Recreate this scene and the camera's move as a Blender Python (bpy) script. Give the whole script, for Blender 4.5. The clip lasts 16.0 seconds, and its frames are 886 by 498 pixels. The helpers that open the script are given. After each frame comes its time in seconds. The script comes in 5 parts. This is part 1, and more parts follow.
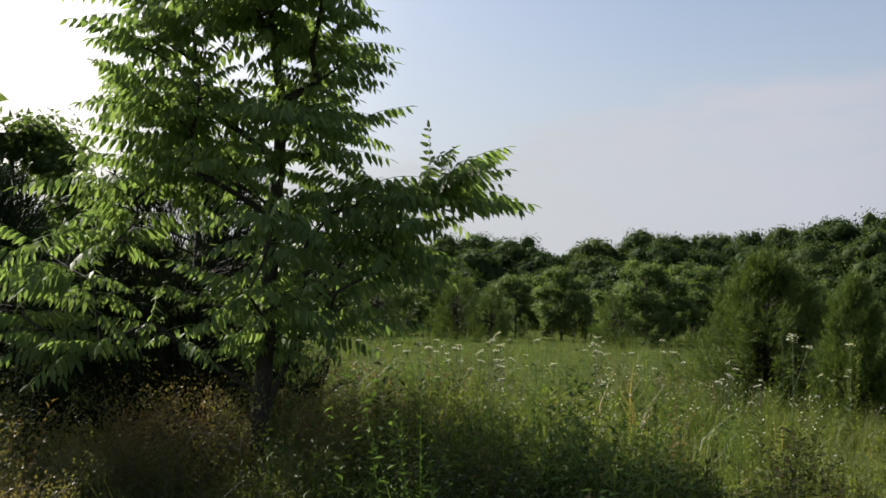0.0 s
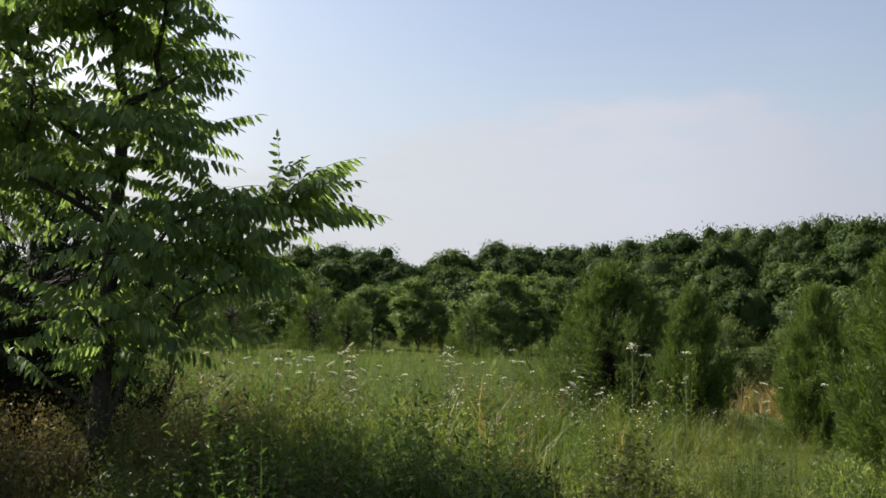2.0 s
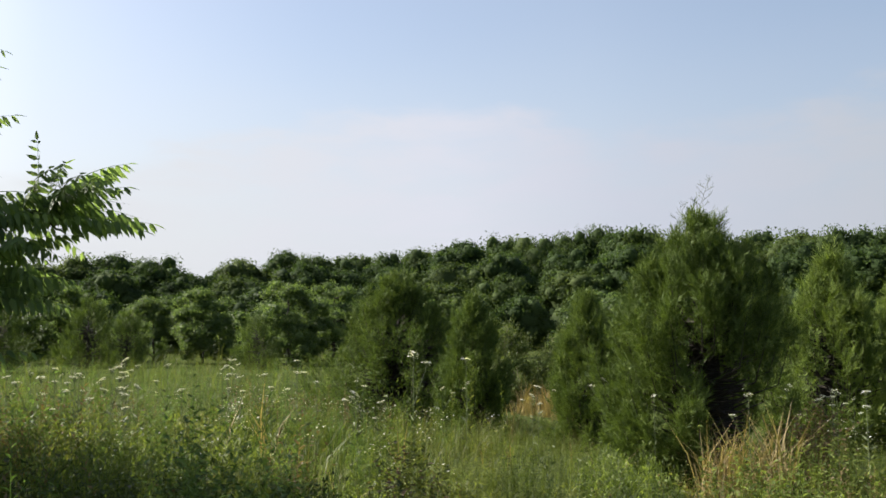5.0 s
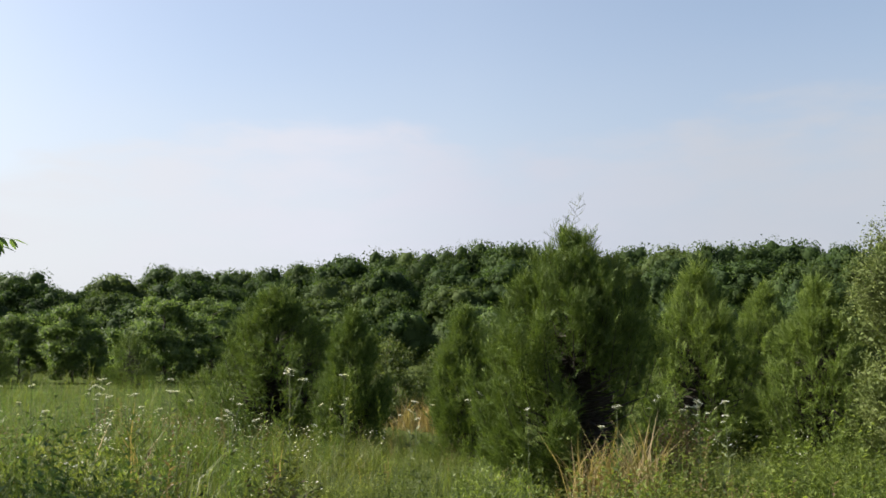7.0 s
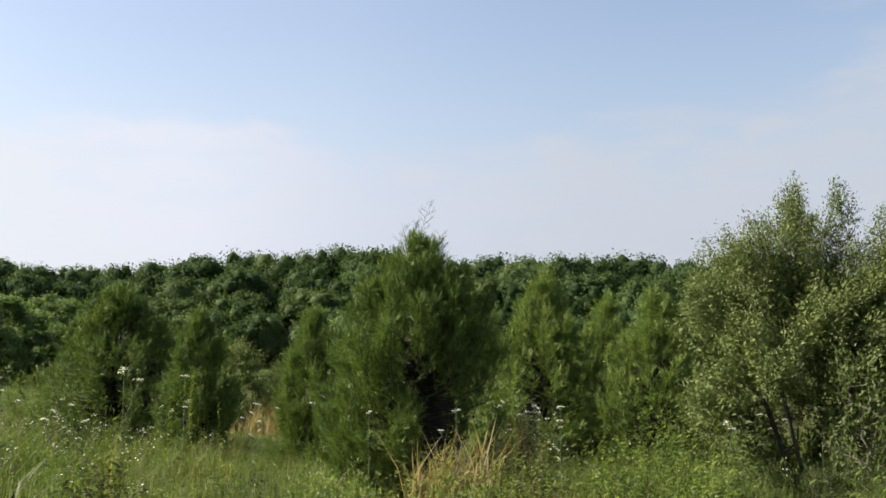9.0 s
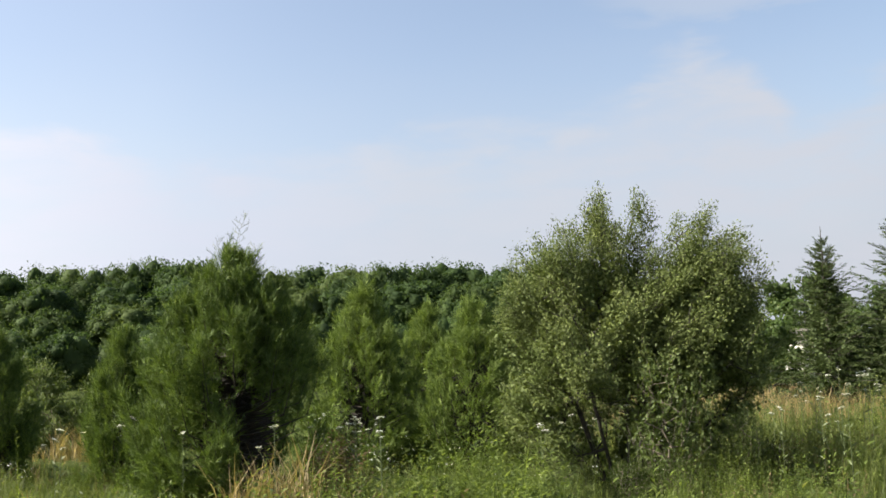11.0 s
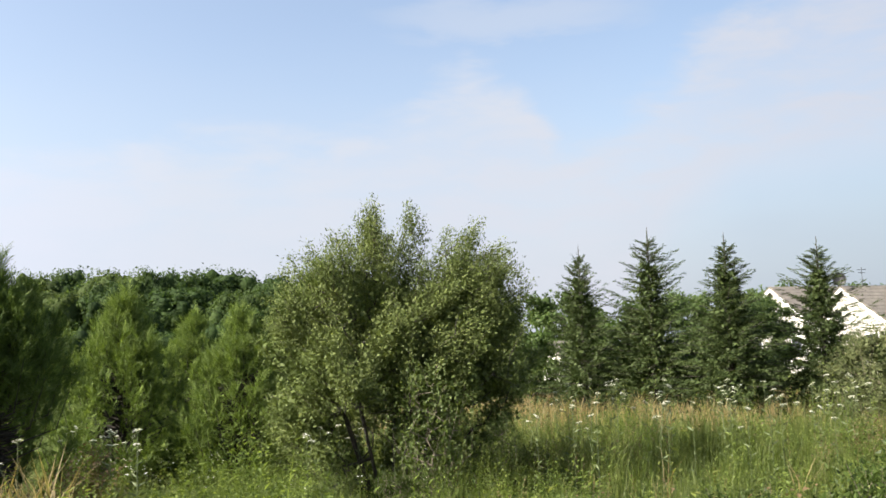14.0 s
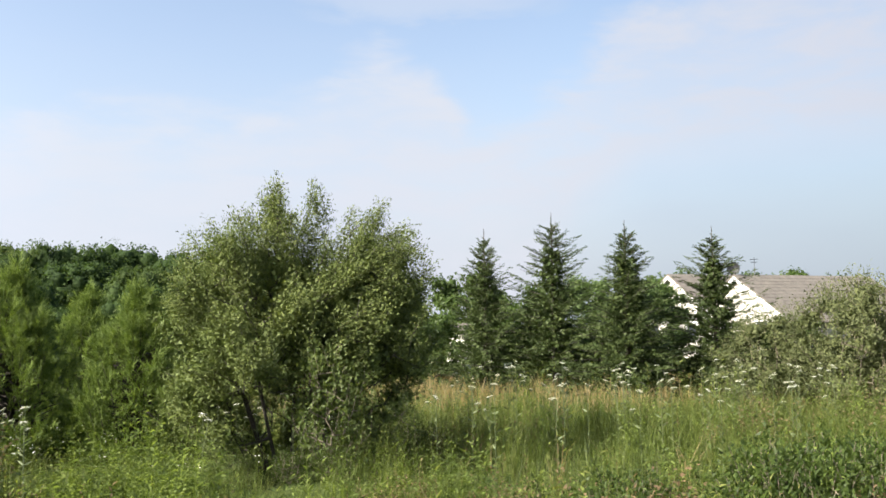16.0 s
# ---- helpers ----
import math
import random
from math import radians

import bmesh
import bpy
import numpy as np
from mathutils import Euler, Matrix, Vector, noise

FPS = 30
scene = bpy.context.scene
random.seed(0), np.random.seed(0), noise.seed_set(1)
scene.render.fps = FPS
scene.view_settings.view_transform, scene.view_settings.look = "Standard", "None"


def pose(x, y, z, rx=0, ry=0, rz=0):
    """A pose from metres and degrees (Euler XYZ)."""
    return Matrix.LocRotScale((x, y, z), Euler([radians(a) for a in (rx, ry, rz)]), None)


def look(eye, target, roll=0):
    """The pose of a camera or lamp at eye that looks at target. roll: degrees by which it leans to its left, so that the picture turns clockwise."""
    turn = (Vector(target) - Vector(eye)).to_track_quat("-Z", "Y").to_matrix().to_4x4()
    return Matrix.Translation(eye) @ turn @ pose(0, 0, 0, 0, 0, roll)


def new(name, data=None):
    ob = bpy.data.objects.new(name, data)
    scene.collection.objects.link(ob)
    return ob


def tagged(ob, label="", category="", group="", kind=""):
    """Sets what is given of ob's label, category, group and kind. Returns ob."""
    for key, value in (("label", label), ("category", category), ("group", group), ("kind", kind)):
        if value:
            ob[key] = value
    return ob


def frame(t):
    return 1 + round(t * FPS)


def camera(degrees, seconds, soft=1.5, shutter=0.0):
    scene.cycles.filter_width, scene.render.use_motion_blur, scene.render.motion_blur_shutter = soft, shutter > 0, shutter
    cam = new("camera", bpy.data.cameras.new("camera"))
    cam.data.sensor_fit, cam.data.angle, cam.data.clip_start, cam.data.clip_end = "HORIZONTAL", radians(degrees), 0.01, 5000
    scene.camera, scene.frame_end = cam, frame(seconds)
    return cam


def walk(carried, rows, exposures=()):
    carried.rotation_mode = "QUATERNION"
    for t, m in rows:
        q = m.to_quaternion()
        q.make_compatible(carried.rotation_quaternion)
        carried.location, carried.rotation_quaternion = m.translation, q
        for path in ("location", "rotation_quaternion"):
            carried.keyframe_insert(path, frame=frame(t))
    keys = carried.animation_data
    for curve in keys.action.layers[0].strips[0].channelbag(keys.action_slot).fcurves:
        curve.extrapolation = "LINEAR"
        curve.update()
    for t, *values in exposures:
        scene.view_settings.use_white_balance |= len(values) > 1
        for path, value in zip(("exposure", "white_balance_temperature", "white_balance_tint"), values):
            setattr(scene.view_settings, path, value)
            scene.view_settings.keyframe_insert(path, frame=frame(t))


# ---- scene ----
cam = camera(50.16, 16.0, soft=1.6)
EYE = 1.6
# seconds, x, y, z from the first eye, pitch, roll, yaw
ROWS = [
    (0.0, 0.000, 0.000, 0.000, 3.60, -0.80, -0.05),
    (0.5, 0.020, 0.005, 0.000, 3.63, -0.71, -2.62),
    (1.0, 0.044, -0.004, 0.003, 3.77, -0.76, -5.33),
    (1.5, 0.061, 0.001, 0.008, 4.05, -0.63, -6.59),
    (2.0, 0.075, -0.013, 0.007, 4.33, -0.58, -8.56),
    (2.5, 0.088, -0.027, 0.005, 4.52, -0.29, -11.08),
    (3.0, 0.102, -0.019, 0.007, 4.57, -0.25, -13.88),
    (3.5, 0.115, -0.008, 0.008, 4.87, 0.09, -15.35),
    (4.0, 0.131, -0.010, 0.009, 4.86, 0.28, -17.07),
    (6.5, 0.187, -0.060, 0.013, 5.40, 1.03, -26.70),
    (7.0, 0.198, -0.085, 0.019, 5.69, 1.10, -28.19),
    (7.5, 0.220, -0.101, 0.014, 6.06, 1.03, -30.31),
    (8.0, 0.256, -0.137, 0.011, 5.87, 1.26, -32.44),
    (8.5, 0.292, -0.154, 0.005, 6.23, 1.04, -34.95),
    (9.0, 0.318, -0.163, -0.003, 5.93, -0.04, -36.69),
    (9.5, 0.334, -0.169, 0.004, 6.01, 0.94, -39.29),
    (12.0, 0.365, -0.178, 0.016, 6.66, 1.61, -51.96),
    (12.5, 0.366, -0.170, 0.019, 6.78, 1.62, -54.17),
    (13.0, 0.372, -0.181, 0.017, 6.34, 1.53, -56.66),
    (13.5, 0.369, -0.191, 0.015, 6.25, 1.69, -59.01),
    (14.0, 0.379, -0.197, 0.013, 6.46, 1.77, -61.00),
    (14.5, 0.376, -0.217, 0.014, 6.42, 1.76, -62.08),
    (15.0, 0.382, -0.221, 0.014, 6.04, 1.09, -63.74),
    (15.5, 0.381, -0.232, 0.011, 5.92, 0.98, -64.94),
    (16.0, 0.380, -0.245, 0.009, 5.20, 0.93, -66.70),
]
EXPOSURES = [(0.0, 0.97), (1.5, 1.1), (3.5, 1.26), (7.0, 1.38), (9.0, 1.46), (12.5, 1.66), (16.0, 1.80)]
walk(cam, [(t, pose(x, y, EYE + z, 90 + pitch, roll, yaw)) for t, x, y, z, pitch, roll, yaw in ROWS], EXPOSURES)

# ---- world, sun ----
SUN_YAW, SUN_UP = 49.0, 34.0          # degrees: to the left of the first view, above the horizon
SUN_WAY = Vector((-math.sin(radians(SUN_YAW)) * math.cos(radians(SUN_UP)), math.cos(radians(SUN_YAW)) * math.cos(radians(SUN_UP)), math.sin(radians(SUN_UP))))


def build_world():
    """A clear sky that pales to haze near the horizon, with a bank of thin cloud and a larger cloud to the right."""
    world = bpy.data.worlds.new("sky")
    scene.world = world
    world.use_nodes = True
    nt = world.node_tree
    nt.nodes.clear()
    n, l = nt.nodes.new, nt.links.new

    def put(socket, value):
        if isinstance(value, bpy.types.NodeSocket):
            l(value, socket)
        else:
            socket.default_value = value

    def calc(op, x, y=0.0, z=0.0):
        node = n("ShaderNodeMath"); node.operation = op
        for k, v in enumerate((x, y, z)):
            put(node.inputs[k], v)
        return node.outputs[0]

    def ease(value, lo, hi, low=0.0, high=1.0):
        node = n("ShaderNodeMapRange"); node.interpolation_type = "SMOOTHSTEP"
        for k, v in zip(("Value", "From Min", "From Max", "To Min", "To Max"), (value, lo, hi, low, high)):
            put(node.inputs[k], v)
        return node.outputs[0]

    def ramp(value, stops):
        """A colour or a grey for each bearing from -105 to 25 degrees."""
        node = n("ShaderNodeValToRGB")
        l(value, node.inputs[0])
        e = node.color_ramp.elements
        while len(e) < len(stops):
            e.new(0.5)
        for k, (x, v) in enumerate(sorted(stops)):
            e[k].position = (x + 105) / 130
            e[k].color = (*v, 1) if isinstance(v, tuple) else (v, v, v, 1)
        return node.outputs["Color"]

    def blend(factor, x, y, kind="MIX"):
        node = n("ShaderNodeMix"); node.data_type = "RGBA"; node.blend_type = kind
        put(node.inputs["Factor"], factor); put(node.inputs["A"], x); put(node.inputs["B"], y)
        return node.outputs["Result"]

    def noise(vector, scale, detail, rough, stretch):
        mp = n("ShaderNodeMapping"); mp.inputs["Scale"].default_value = stretch
        l(vector, mp.inputs["Vector"])
        node = n("ShaderNodeTexNoise")
        for k, v in (("Scale", scale), ("Detail", detail), ("Roughness", rough), ("Distortion", 0.3)):
            node.inputs[k].default_value = v
        l(mp.outputs[0], node.inputs["Vector"])
        return node.outputs["Fac"]

    coord, sep = n("ShaderNodeTexCoord").outputs["Generated"], n("ShaderNodeSeparateXYZ")
    l(coord, sep.inputs[0])
    x, y, z = sep.outputs
    up = calc("MULTIPLY", calc("ARCSINE", z), 57.2958)
    bearing = calc("MULTIPLY", calc("ARCTAN2", calc("MULTIPLY", x, -1.0), y), 57.2958)
    along = calc("DIVIDE", calc("ADD", bearing, 105.0), 130.0)
    sky = n("ShaderNodeTexSky")
    sky.sky_type, sky.sun_disc = "NISHITA", False
    sky.sun_elevation, sky.sun_rotation = radians(SUN_UP), radians(-SUN_YAW)
    sky.altitude, sky.air_density, sky.dust_density, sky.ozone_density = 100, 1.0, 3.5, 1.6
    clear = blend(1.0, sky.outputs[0], SKY_TINT, "MULTIPLY")
    clear = blend(1.0, clear, ramp(along, CLEAR_FALL), "MULTIPLY")
    # haze low down
    coarse = noise(coord, 4.0, 4.0, 0.5, (1.0, 1.0, 2.6))
    fine = noise(coord, 11.0, 5.0, 0.55, (1.0, 1.0, 3.2))
    hazy = ease(calc("MULTIPLY_ADD", coarse, -6.0, calc("ADD", up, 3.0)), 0.0, 20.0, 0.9, 0.04)
    bright = lambda stops: blend(1.0, ramp(along, stops), (4.0, 4.0, 4.0, 1), "MULTIPLY")
    seen = blend(hazy, clear, bright(HAZE))
    # the bank of thin cloud, and the open sky below its right end
    edge = calc("ADD", calc("MULTIPLY", calc("SUBTRACT", coarse, 0.5), 5.0), calc("MULTIPLY", calc("SUBTRACT", fine, 0.5), 4.5))
    brow = calc("ADD", calc("MULTIPLY", ramp(along, BANK_TOP), 25.0), edge)
    foot = calc("ADD", calc("MULTIPLY", ramp(along, BANK_FOOT), 25.0), calc("MULTIPLY", edge, 0.6))
    bank = calc("MULTIPLY", ease(calc("SUBTRACT", brow, up), -0.9, 2.1), ease(calc("SUBTRACT", up, foot), -2.0, 2.0))
    bank = calc("MULTIPLY", bank, ease(fine, 0.3, 0.7, 0.42, 0.9))
    # a wisp above it
    off = calc("POWER", calc("DIVIDE", calc("SUBTRACT", up, calc("MULTIPLY_ADD", fine, 3.0, 18.6)), 1.3), 2.0)
    far = calc("POWER", calc("DIVIDE", calc("ADD", bearing, 66.0), 8.0), 2.0)
    wisp = calc("MULTIPLY", ease(calc("ADD", off, far), 0.0, 1.6, 1.0, 0.0), 0.4)
    seen = blend(calc("MAXIMUM", bank, wisp), seen, bright(CLOUD))
    bg, out = n("ShaderNodeBackground"), n("ShaderNodeOutputWorld")
    l(seen, bg.inputs["Color"])
    bg.inputs["Strength"].default_value = SKY_STRENGTH
    l(bg.outputs[0], out.inputs["Surface"])


SKY_STRENGTH, SKY_TINT = 0.088, (1.19, 1.08, 0.99, 1)
CLEAR_FALL = [(20, (0.9, 0.94, 0.98)), (2, (0.70, 0.76, 0.82)), (-14, (0.79, 0.835, 0.88)), (-30, 0.94), (-48, 0.93), (-75, 0.91), (-100, 0.76)]
# colours of haze and cloud by bearing, a quarter of their brightness; the bank's edges in 25ths of a degree's height
HAZE = [(20, (0.94, 0.96, 0.99)), (-6, (0.86, 0.905, 0.98)), (-22, (0.805, 0.855, 0.965)), (-34, (0.66, 0.71, 0.85)), (-46, (0.58, 0.63, 0.76)), (-70, (0.56, 0.605, 0.70)), (-80, (0.46, 0.525, 0.625)), (-92, (0.41, 0.48, 0.575))]
CLOUD = [(20, (0.95, 0.95, 0.97)), (-6, (0.885, 0.905, 0.96)), (-22, (0.85, 0.865, 0.97)), (-32, (0.71, 0.745, 0.86)), (-46, (0.64, 0.68, 0.76)), (-70, (0.625, 0.65, 0.72)), (-92, (0.58, 0.595, 0.665))]
BANK_TOP = [(20, 0.28), (0, 0.36), (-10, 0.47), (-20, 0.55), (-26, 0.54), (-31, 0.44), (-37, 0.48), (-43, 0.54), (-54, 0.53), (-59, 0.58), (-63, 0.67), (-66, 0.63), (-69, 0.50), (-72, 0.56), (-76.5, 0.68), (-82.5, 0.80), (-92, 0.98)]
BANK_FOOT = [(20, 0.0), (-70, 0.0), (-75, 0.30), (-79, 0.40), (-92, 0.42)]
build_world()
lamp = bpy.data.lights.new("sun", "SUN")
lamp.energy, lamp.angle, lamp.color = 4.6, radians(0.6), (1.0, 0.95, 0.86)
sun = new("sun", lamp)
sun.matrix_world = look(SUN_WAY * 60, (0, 0, 0))

# ---- materials ----
def nodes_of(name):
    m = bpy.data.materials.new(name)
    m.use_nodes = True
    m.node_tree.nodes.clear()
    return m, m.node_tree.nodes.new, m.node_tree.links.new


def foliage(name, dark, light, alt, thin=0.35, gloss=0.5, patch=0.35, by_plant=0.0, clump=9.0):
    """Leaves: colour varies leaf by leaf and in drifts; light shines through them."""
    m, n, l = nodes_of(name)
    out = n("ShaderNodeOutputMaterial")
    rnd = n("ShaderNodeNewGeometry").outputs["Random Per Island"]
    place = n("ShaderNodeNewGeometry").outputs["Position"]
    drift, fine = n("ShaderNodeTexNoise"), n("ShaderNodeTexNoise")
    drift.inputs["Scale"].default_value, fine.inputs["Scale"].default_value = patch, clump
    drift.inputs["Detail"].default_value = 3.0
    l(place, drift.inputs["Vector"]); l(place, fine.inputs["Vector"])
    a = n("ShaderNodeMix"); a.data_type = "RGBA"
    dark, light, alt = ([0.67 * v for v in c] for c in (dark, light, alt))
    a.inputs["A"].default_value, a.inputs["B"].default_value = (*dark, 1), (*light, 1)
    spread = n("ShaderNodeMapRange")
    spread.inputs["From Min"].default_value, spread.inputs["From Max"].default_value = 0.34, 0.66
    l(fine.outputs["Fac"], spread.inputs["Value"])
    share = n("ShaderNodeMix"); share.inputs["Factor"].default_value = by_plant
    l(rnd, share.inputs["A"]); l(spread.outputs[0], share.inputs["B"]); l(share.outputs["Result"], a.inputs["Factor"])
    r = n("ShaderNodeMapRange")
    r.inputs["From Min"].default_value, r.inputs["From Max"].default_value = 0.48, 0.72
    l(drift.outputs["Fac"], r.inputs["Value"])
    b = n("ShaderNodeMix"); b.data_type = "RGBA"
    l(r.outputs[0], b.inputs["Factor"]); l(a.outputs["Result"], b.inputs["A"])
    b.inputs["B"].default_value = (*alt, 1)
    h = n("ShaderNodeHueSaturation")
    v = n("ShaderNodeMapRange")
    v.inputs["To Min"].default_value, v.inputs["To Max"].default_value = 0.75, 1.25
    l(fine.outputs["Fac"], v.inputs["Value"]); l(v.outputs[0], h.inputs["Value"]); l(b.outputs["Result"], h.inputs["Color"])
    p = n("ShaderNodeBsdfPrincipled")
    p.inputs["Roughness"].default_value = gloss
    p.inputs["Specular IOR Level"].default_value = 0.15
    l(h.outputs["Color"], p.inputs["Base Color"])
    t = n("ShaderNodeBsdfTranslucent")
    warm = n("ShaderNodeMix"); warm.data_type = "RGBA"; warm.blend_type = "MULTIPLY"; warm.inputs["Factor"].default_value = 1.0
    warm.inputs["B"].default_value = (1.45, 1.5, 0.72, 1)
    l(h.outputs["Color"], warm.inputs["A"]); l(warm.outputs["Result"], t.inputs["Color"])
    x = n("ShaderNodeMixShader"); x.inputs["Fac"].default_value = thin
    l(p.outputs[0], x.inputs[1]); l(t.outputs[0], x.inputs[2]); l(x.outputs[0], out.inputs["Surface"])
    return m


def solid(name, dark, light, scale=6.0, rough=0.8, bump=0.3, stretch=(1, 1, 1), shine=0.5):
    """An opaque surface with blotches at two scales and a fine relief."""
    m, n, l = nodes_of(name)
    out, p = n("ShaderNodeOutputMaterial"), n("ShaderNodeBsdfPrincipled")
    tc, mp = n("ShaderNodeTexCoord"), n("ShaderNodeMapping")
    mp.inputs["Scale"].default_value = stretch
    l(tc.outputs["Object"], mp.inputs["Vector"])
    a, b = n("ShaderNodeTexNoise"), n("ShaderNodeTexNoise")
    a.inputs["Scale"].default_value, b.inputs["Scale"].default_value = scale, scale * 9
    a.inputs["Detail"].default_value = b.inputs["Detail"].default_value = 4.0
    l(mp.outputs[0], a.inputs["Vector"]); l(mp.outputs[0], b.inputs["Vector"])
    s = n("ShaderNodeMath"); s.operation = "ADD"; l(a.outputs["Fac"], s.inputs[0]); l(b.outputs["Fac"], s.inputs[1])
    r = n("ShaderNodeMapRange"); r.inputs["From Min"].default_value, r.inputs["From Max"].default_value = 0.75, 1.25
    l(s.outputs[0], r.inputs["Value"])
    mix = n("ShaderNodeMix"); mix.data_type = "RGBA"
    mix.inputs["A"].default_value, mix.inputs["B"].default_value = (*dark, 1), (*light, 1)
    l(r.outputs[0], mix.inputs["Factor"]); l(mix.outputs["Result"], p.inputs["Base Color"])
    bp = n("ShaderNodeBump"); bp.inputs["Strength"].default_value = bump; bp.inputs["Distance"].default_value = 0.01
    l(b.outputs["Fac"], bp.inputs["Height"]); l(bp.outputs[0], p.inputs["Normal"])
    p.inputs["Roughness"].default_value = rough
    p.inputs["Specular IOR Level"].default_value = shine
    l(p.outputs[0], out.inputs["Surface"])
    return m


LEAF_TREE = foliage("leaf_pinnate", (0.135, 0.205, 0.088), (0.285, 0.39, 0.158), (0.2, 0.28, 0.118), thin=0.52)
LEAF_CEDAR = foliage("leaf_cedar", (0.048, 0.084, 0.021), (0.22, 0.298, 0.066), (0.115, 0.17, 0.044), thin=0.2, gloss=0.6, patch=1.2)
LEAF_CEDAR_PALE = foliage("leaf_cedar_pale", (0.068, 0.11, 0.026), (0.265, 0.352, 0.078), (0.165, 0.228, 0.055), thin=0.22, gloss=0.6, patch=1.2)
LEAF_OLIVE = foliage("leaf_silvery", (0.078, 0.105, 0.03), (0.215, 0.258, 0.078), (0.135, 0.178, 0.048), thin=0.16, gloss=0.6, patch=0.9)
LEAF_GREY = foliage("leaf_grey", (0.075, 0.092, 0.034), (0.178, 0.198, 0.084), (0.11, 0.13, 0.05), thin=0.2, gloss=0.6, patch=0.9)
LEAF_SPRUCE = foliage("leaf_spruce", (0.042, 0.066, 0.021), (0.096, 0.128, 0.038), (0.072, 0.1, 0.03), thin=0.12, gloss=0.55, patch=0.8)
LEAF_BROAD = foliage("leaf_broad", (0.05, 0.088, 0.02), (0.095, 0.145, 0.034), (0.08, 0.12, 0.035), thin=0.3, patch=0.25)
# cedar leaves made near black: the wood's-edge shade is in the colour
LEAF_CEDAR_SHADED = foliage("leaf_cedar_shaded", (0.016, 0.028, 0.011), (0.034, 0.052, 0.018), (0.026, 0.038, 0.014), thin=0.04, gloss=0.7, patch=1.2)
LEAF_MAPLE = foliage("leaf_maple", (0.08, 0.13, 0.05), (0.17, 0.236, 0.086), (0.13, 0.188, 0.068), thin=0.52, patch=0.4)
LEAF_FAR = foliage("leaf_woods", (0.034, 0.062, 0.02), (0.07, 0.115, 0.034), (0.112, 0.15, 0.044), thin=0.36, gloss=0.8, patch=0.1)
LEAF_SAPLING = foliage("leaf_sapling", (0.09, 0.13, 0.04), (0.16, 0.2, 0.065), (0.12, 0.16, 0.05), thin=0.35, patch=1.0)
LEAF_BRIER = foliage("leaf_brier", (0.11, 0.135, 0.05), (0.225, 0.225, 0.09), (0.28, 0.175, 0.1), thin=0.4, patch=0.8)
GRASS = foliage("grass_green", (0.088, 0.122, 0.031), (0.178, 0.218, 0.056), (0.175, 0.178, 0.064), thin=0.4, patch=0.5, by_plant=0.5, clump=3.0)
FORB = foliage("forb_green", (0.054, 0.09, 0.024), (0.28, 0.352, 0.086), (0.21, 0.215, 0.064), thin=0.4, patch=0.6, by_plant=0.65, clump=3.5)
FORB_LUSH = foliage("forb_lush", (0.05, 0.096, 0.032), (0.2, 0.31, 0.09), (0.125, 0.18, 0.06), thin=0.4, patch=0.6, by_plant=0.65, clump=3.5)
FORB_DARK = foliage("forb_dark", (0.03, 0.054, 0.013), (0.09, 0.13, 0.027), (0.08, 0.094, 0.024), thin=0.32, patch=0.8, by_plant=0.6, clump=3.5)
RUSSET = foliage("forb_russet", (0.16, 0.12, 0.065), (0.27, 0.2, 0.11), (0.2, 0.13, 0.07), thin=0.3, patch=0.5)
STRAW = foliage("straw", (0.28, 0.22, 0.105), (0.45, 0.36, 0.185), (0.32, 0.24, 0.115), thin=0.3, gloss=0.5, patch=0.3)
PETAL = foliage("petal_white", (0.62, 0.62, 0.55), (0.8, 0.8, 0.74), (0.7, 0.7, 0.62), thin=0.3, gloss=0.6, patch=1.0)
BARK = solid("bark", (0.04, 0.033, 0.025), (0.1, 0.085, 0.065), 8, 0.9, 0.8, (1, 1, 0.3))
TWIG = solid("twig", (0.09, 0.075, 0.05), (0.17, 0.14, 0.1), 12, 0.9, 0.4)
STEM = solid("stem_green", (0.05, 0.075, 0.024), (0.1, 0.12, 0.045), 9, 0.7, 0.2)
BARK_DARK = solid("bark_dark", (0.022, 0.018, 0.014), (0.055, 0.046, 0.036), 8, 0.95, 0.8, (1, 1, 0.3))
EARTH = solid("meadow_soil", (0.026, 0.04, 0.013), (0.075, 0.09, 0.03), 1.6, 1.0, 0.8, shine=0.0)
SIDING = solid("siding_white", (0.34, 0.325, 0.29), (0.39, 0.375, 0.335), 0.8, 0.6, 0.05)
TRIM = solid("trim_white", (0.62, 0.62, 0.6), (0.68, 0.68, 0.66), 1.5, 0.5, 0.05)
SHINGLE = solid("shingle_brown", (0.098, 0.086, 0.072), (0.16, 0.142, 0.12), 3, 0.9, 0.5)
DARK_METAL = solid("metal_dark", (0.04, 0.04, 0.045), (0.07, 0.07, 0.075), 4, 0.5, 0.1)
GLASS = solid("window_glass", (0.03, 0.035, 0.04), (0.05, 0.055, 0.06), 1, 0.08, 0.0)

# ---- geometry tools ----
rng = np.random.default_rng(7)


def mesh_of(name, V, F, mat):
    V, F = np.asarray(V, np.float32), np.asarray(F, np.int32)
    me = bpy.data.meshes.new(name)
    me.vertices.add(len(V)); me.vertices.foreach_set("co", V.ravel())
    me.loops.add(F.size); me.loops.foreach_set("vertex_index", F.ravel())
    me.polygons.add(len(F)); me.polygons.foreach_set("loop_start", np.arange(0, F.size, F.shape[1], dtype=np.int32))
    me.materials.append(mat)
    me.update(calc_edges=True)
    return me


def join(pieces):
    """Several (V, F) of triangles as one."""
    vs, fs, k = [], [], 0
    for V, F in pieces:
        vs.append(V); fs.append(np.asarray(F) + k); k += len(V)
    return np.concatenate(vs), np.concatenate(fs)


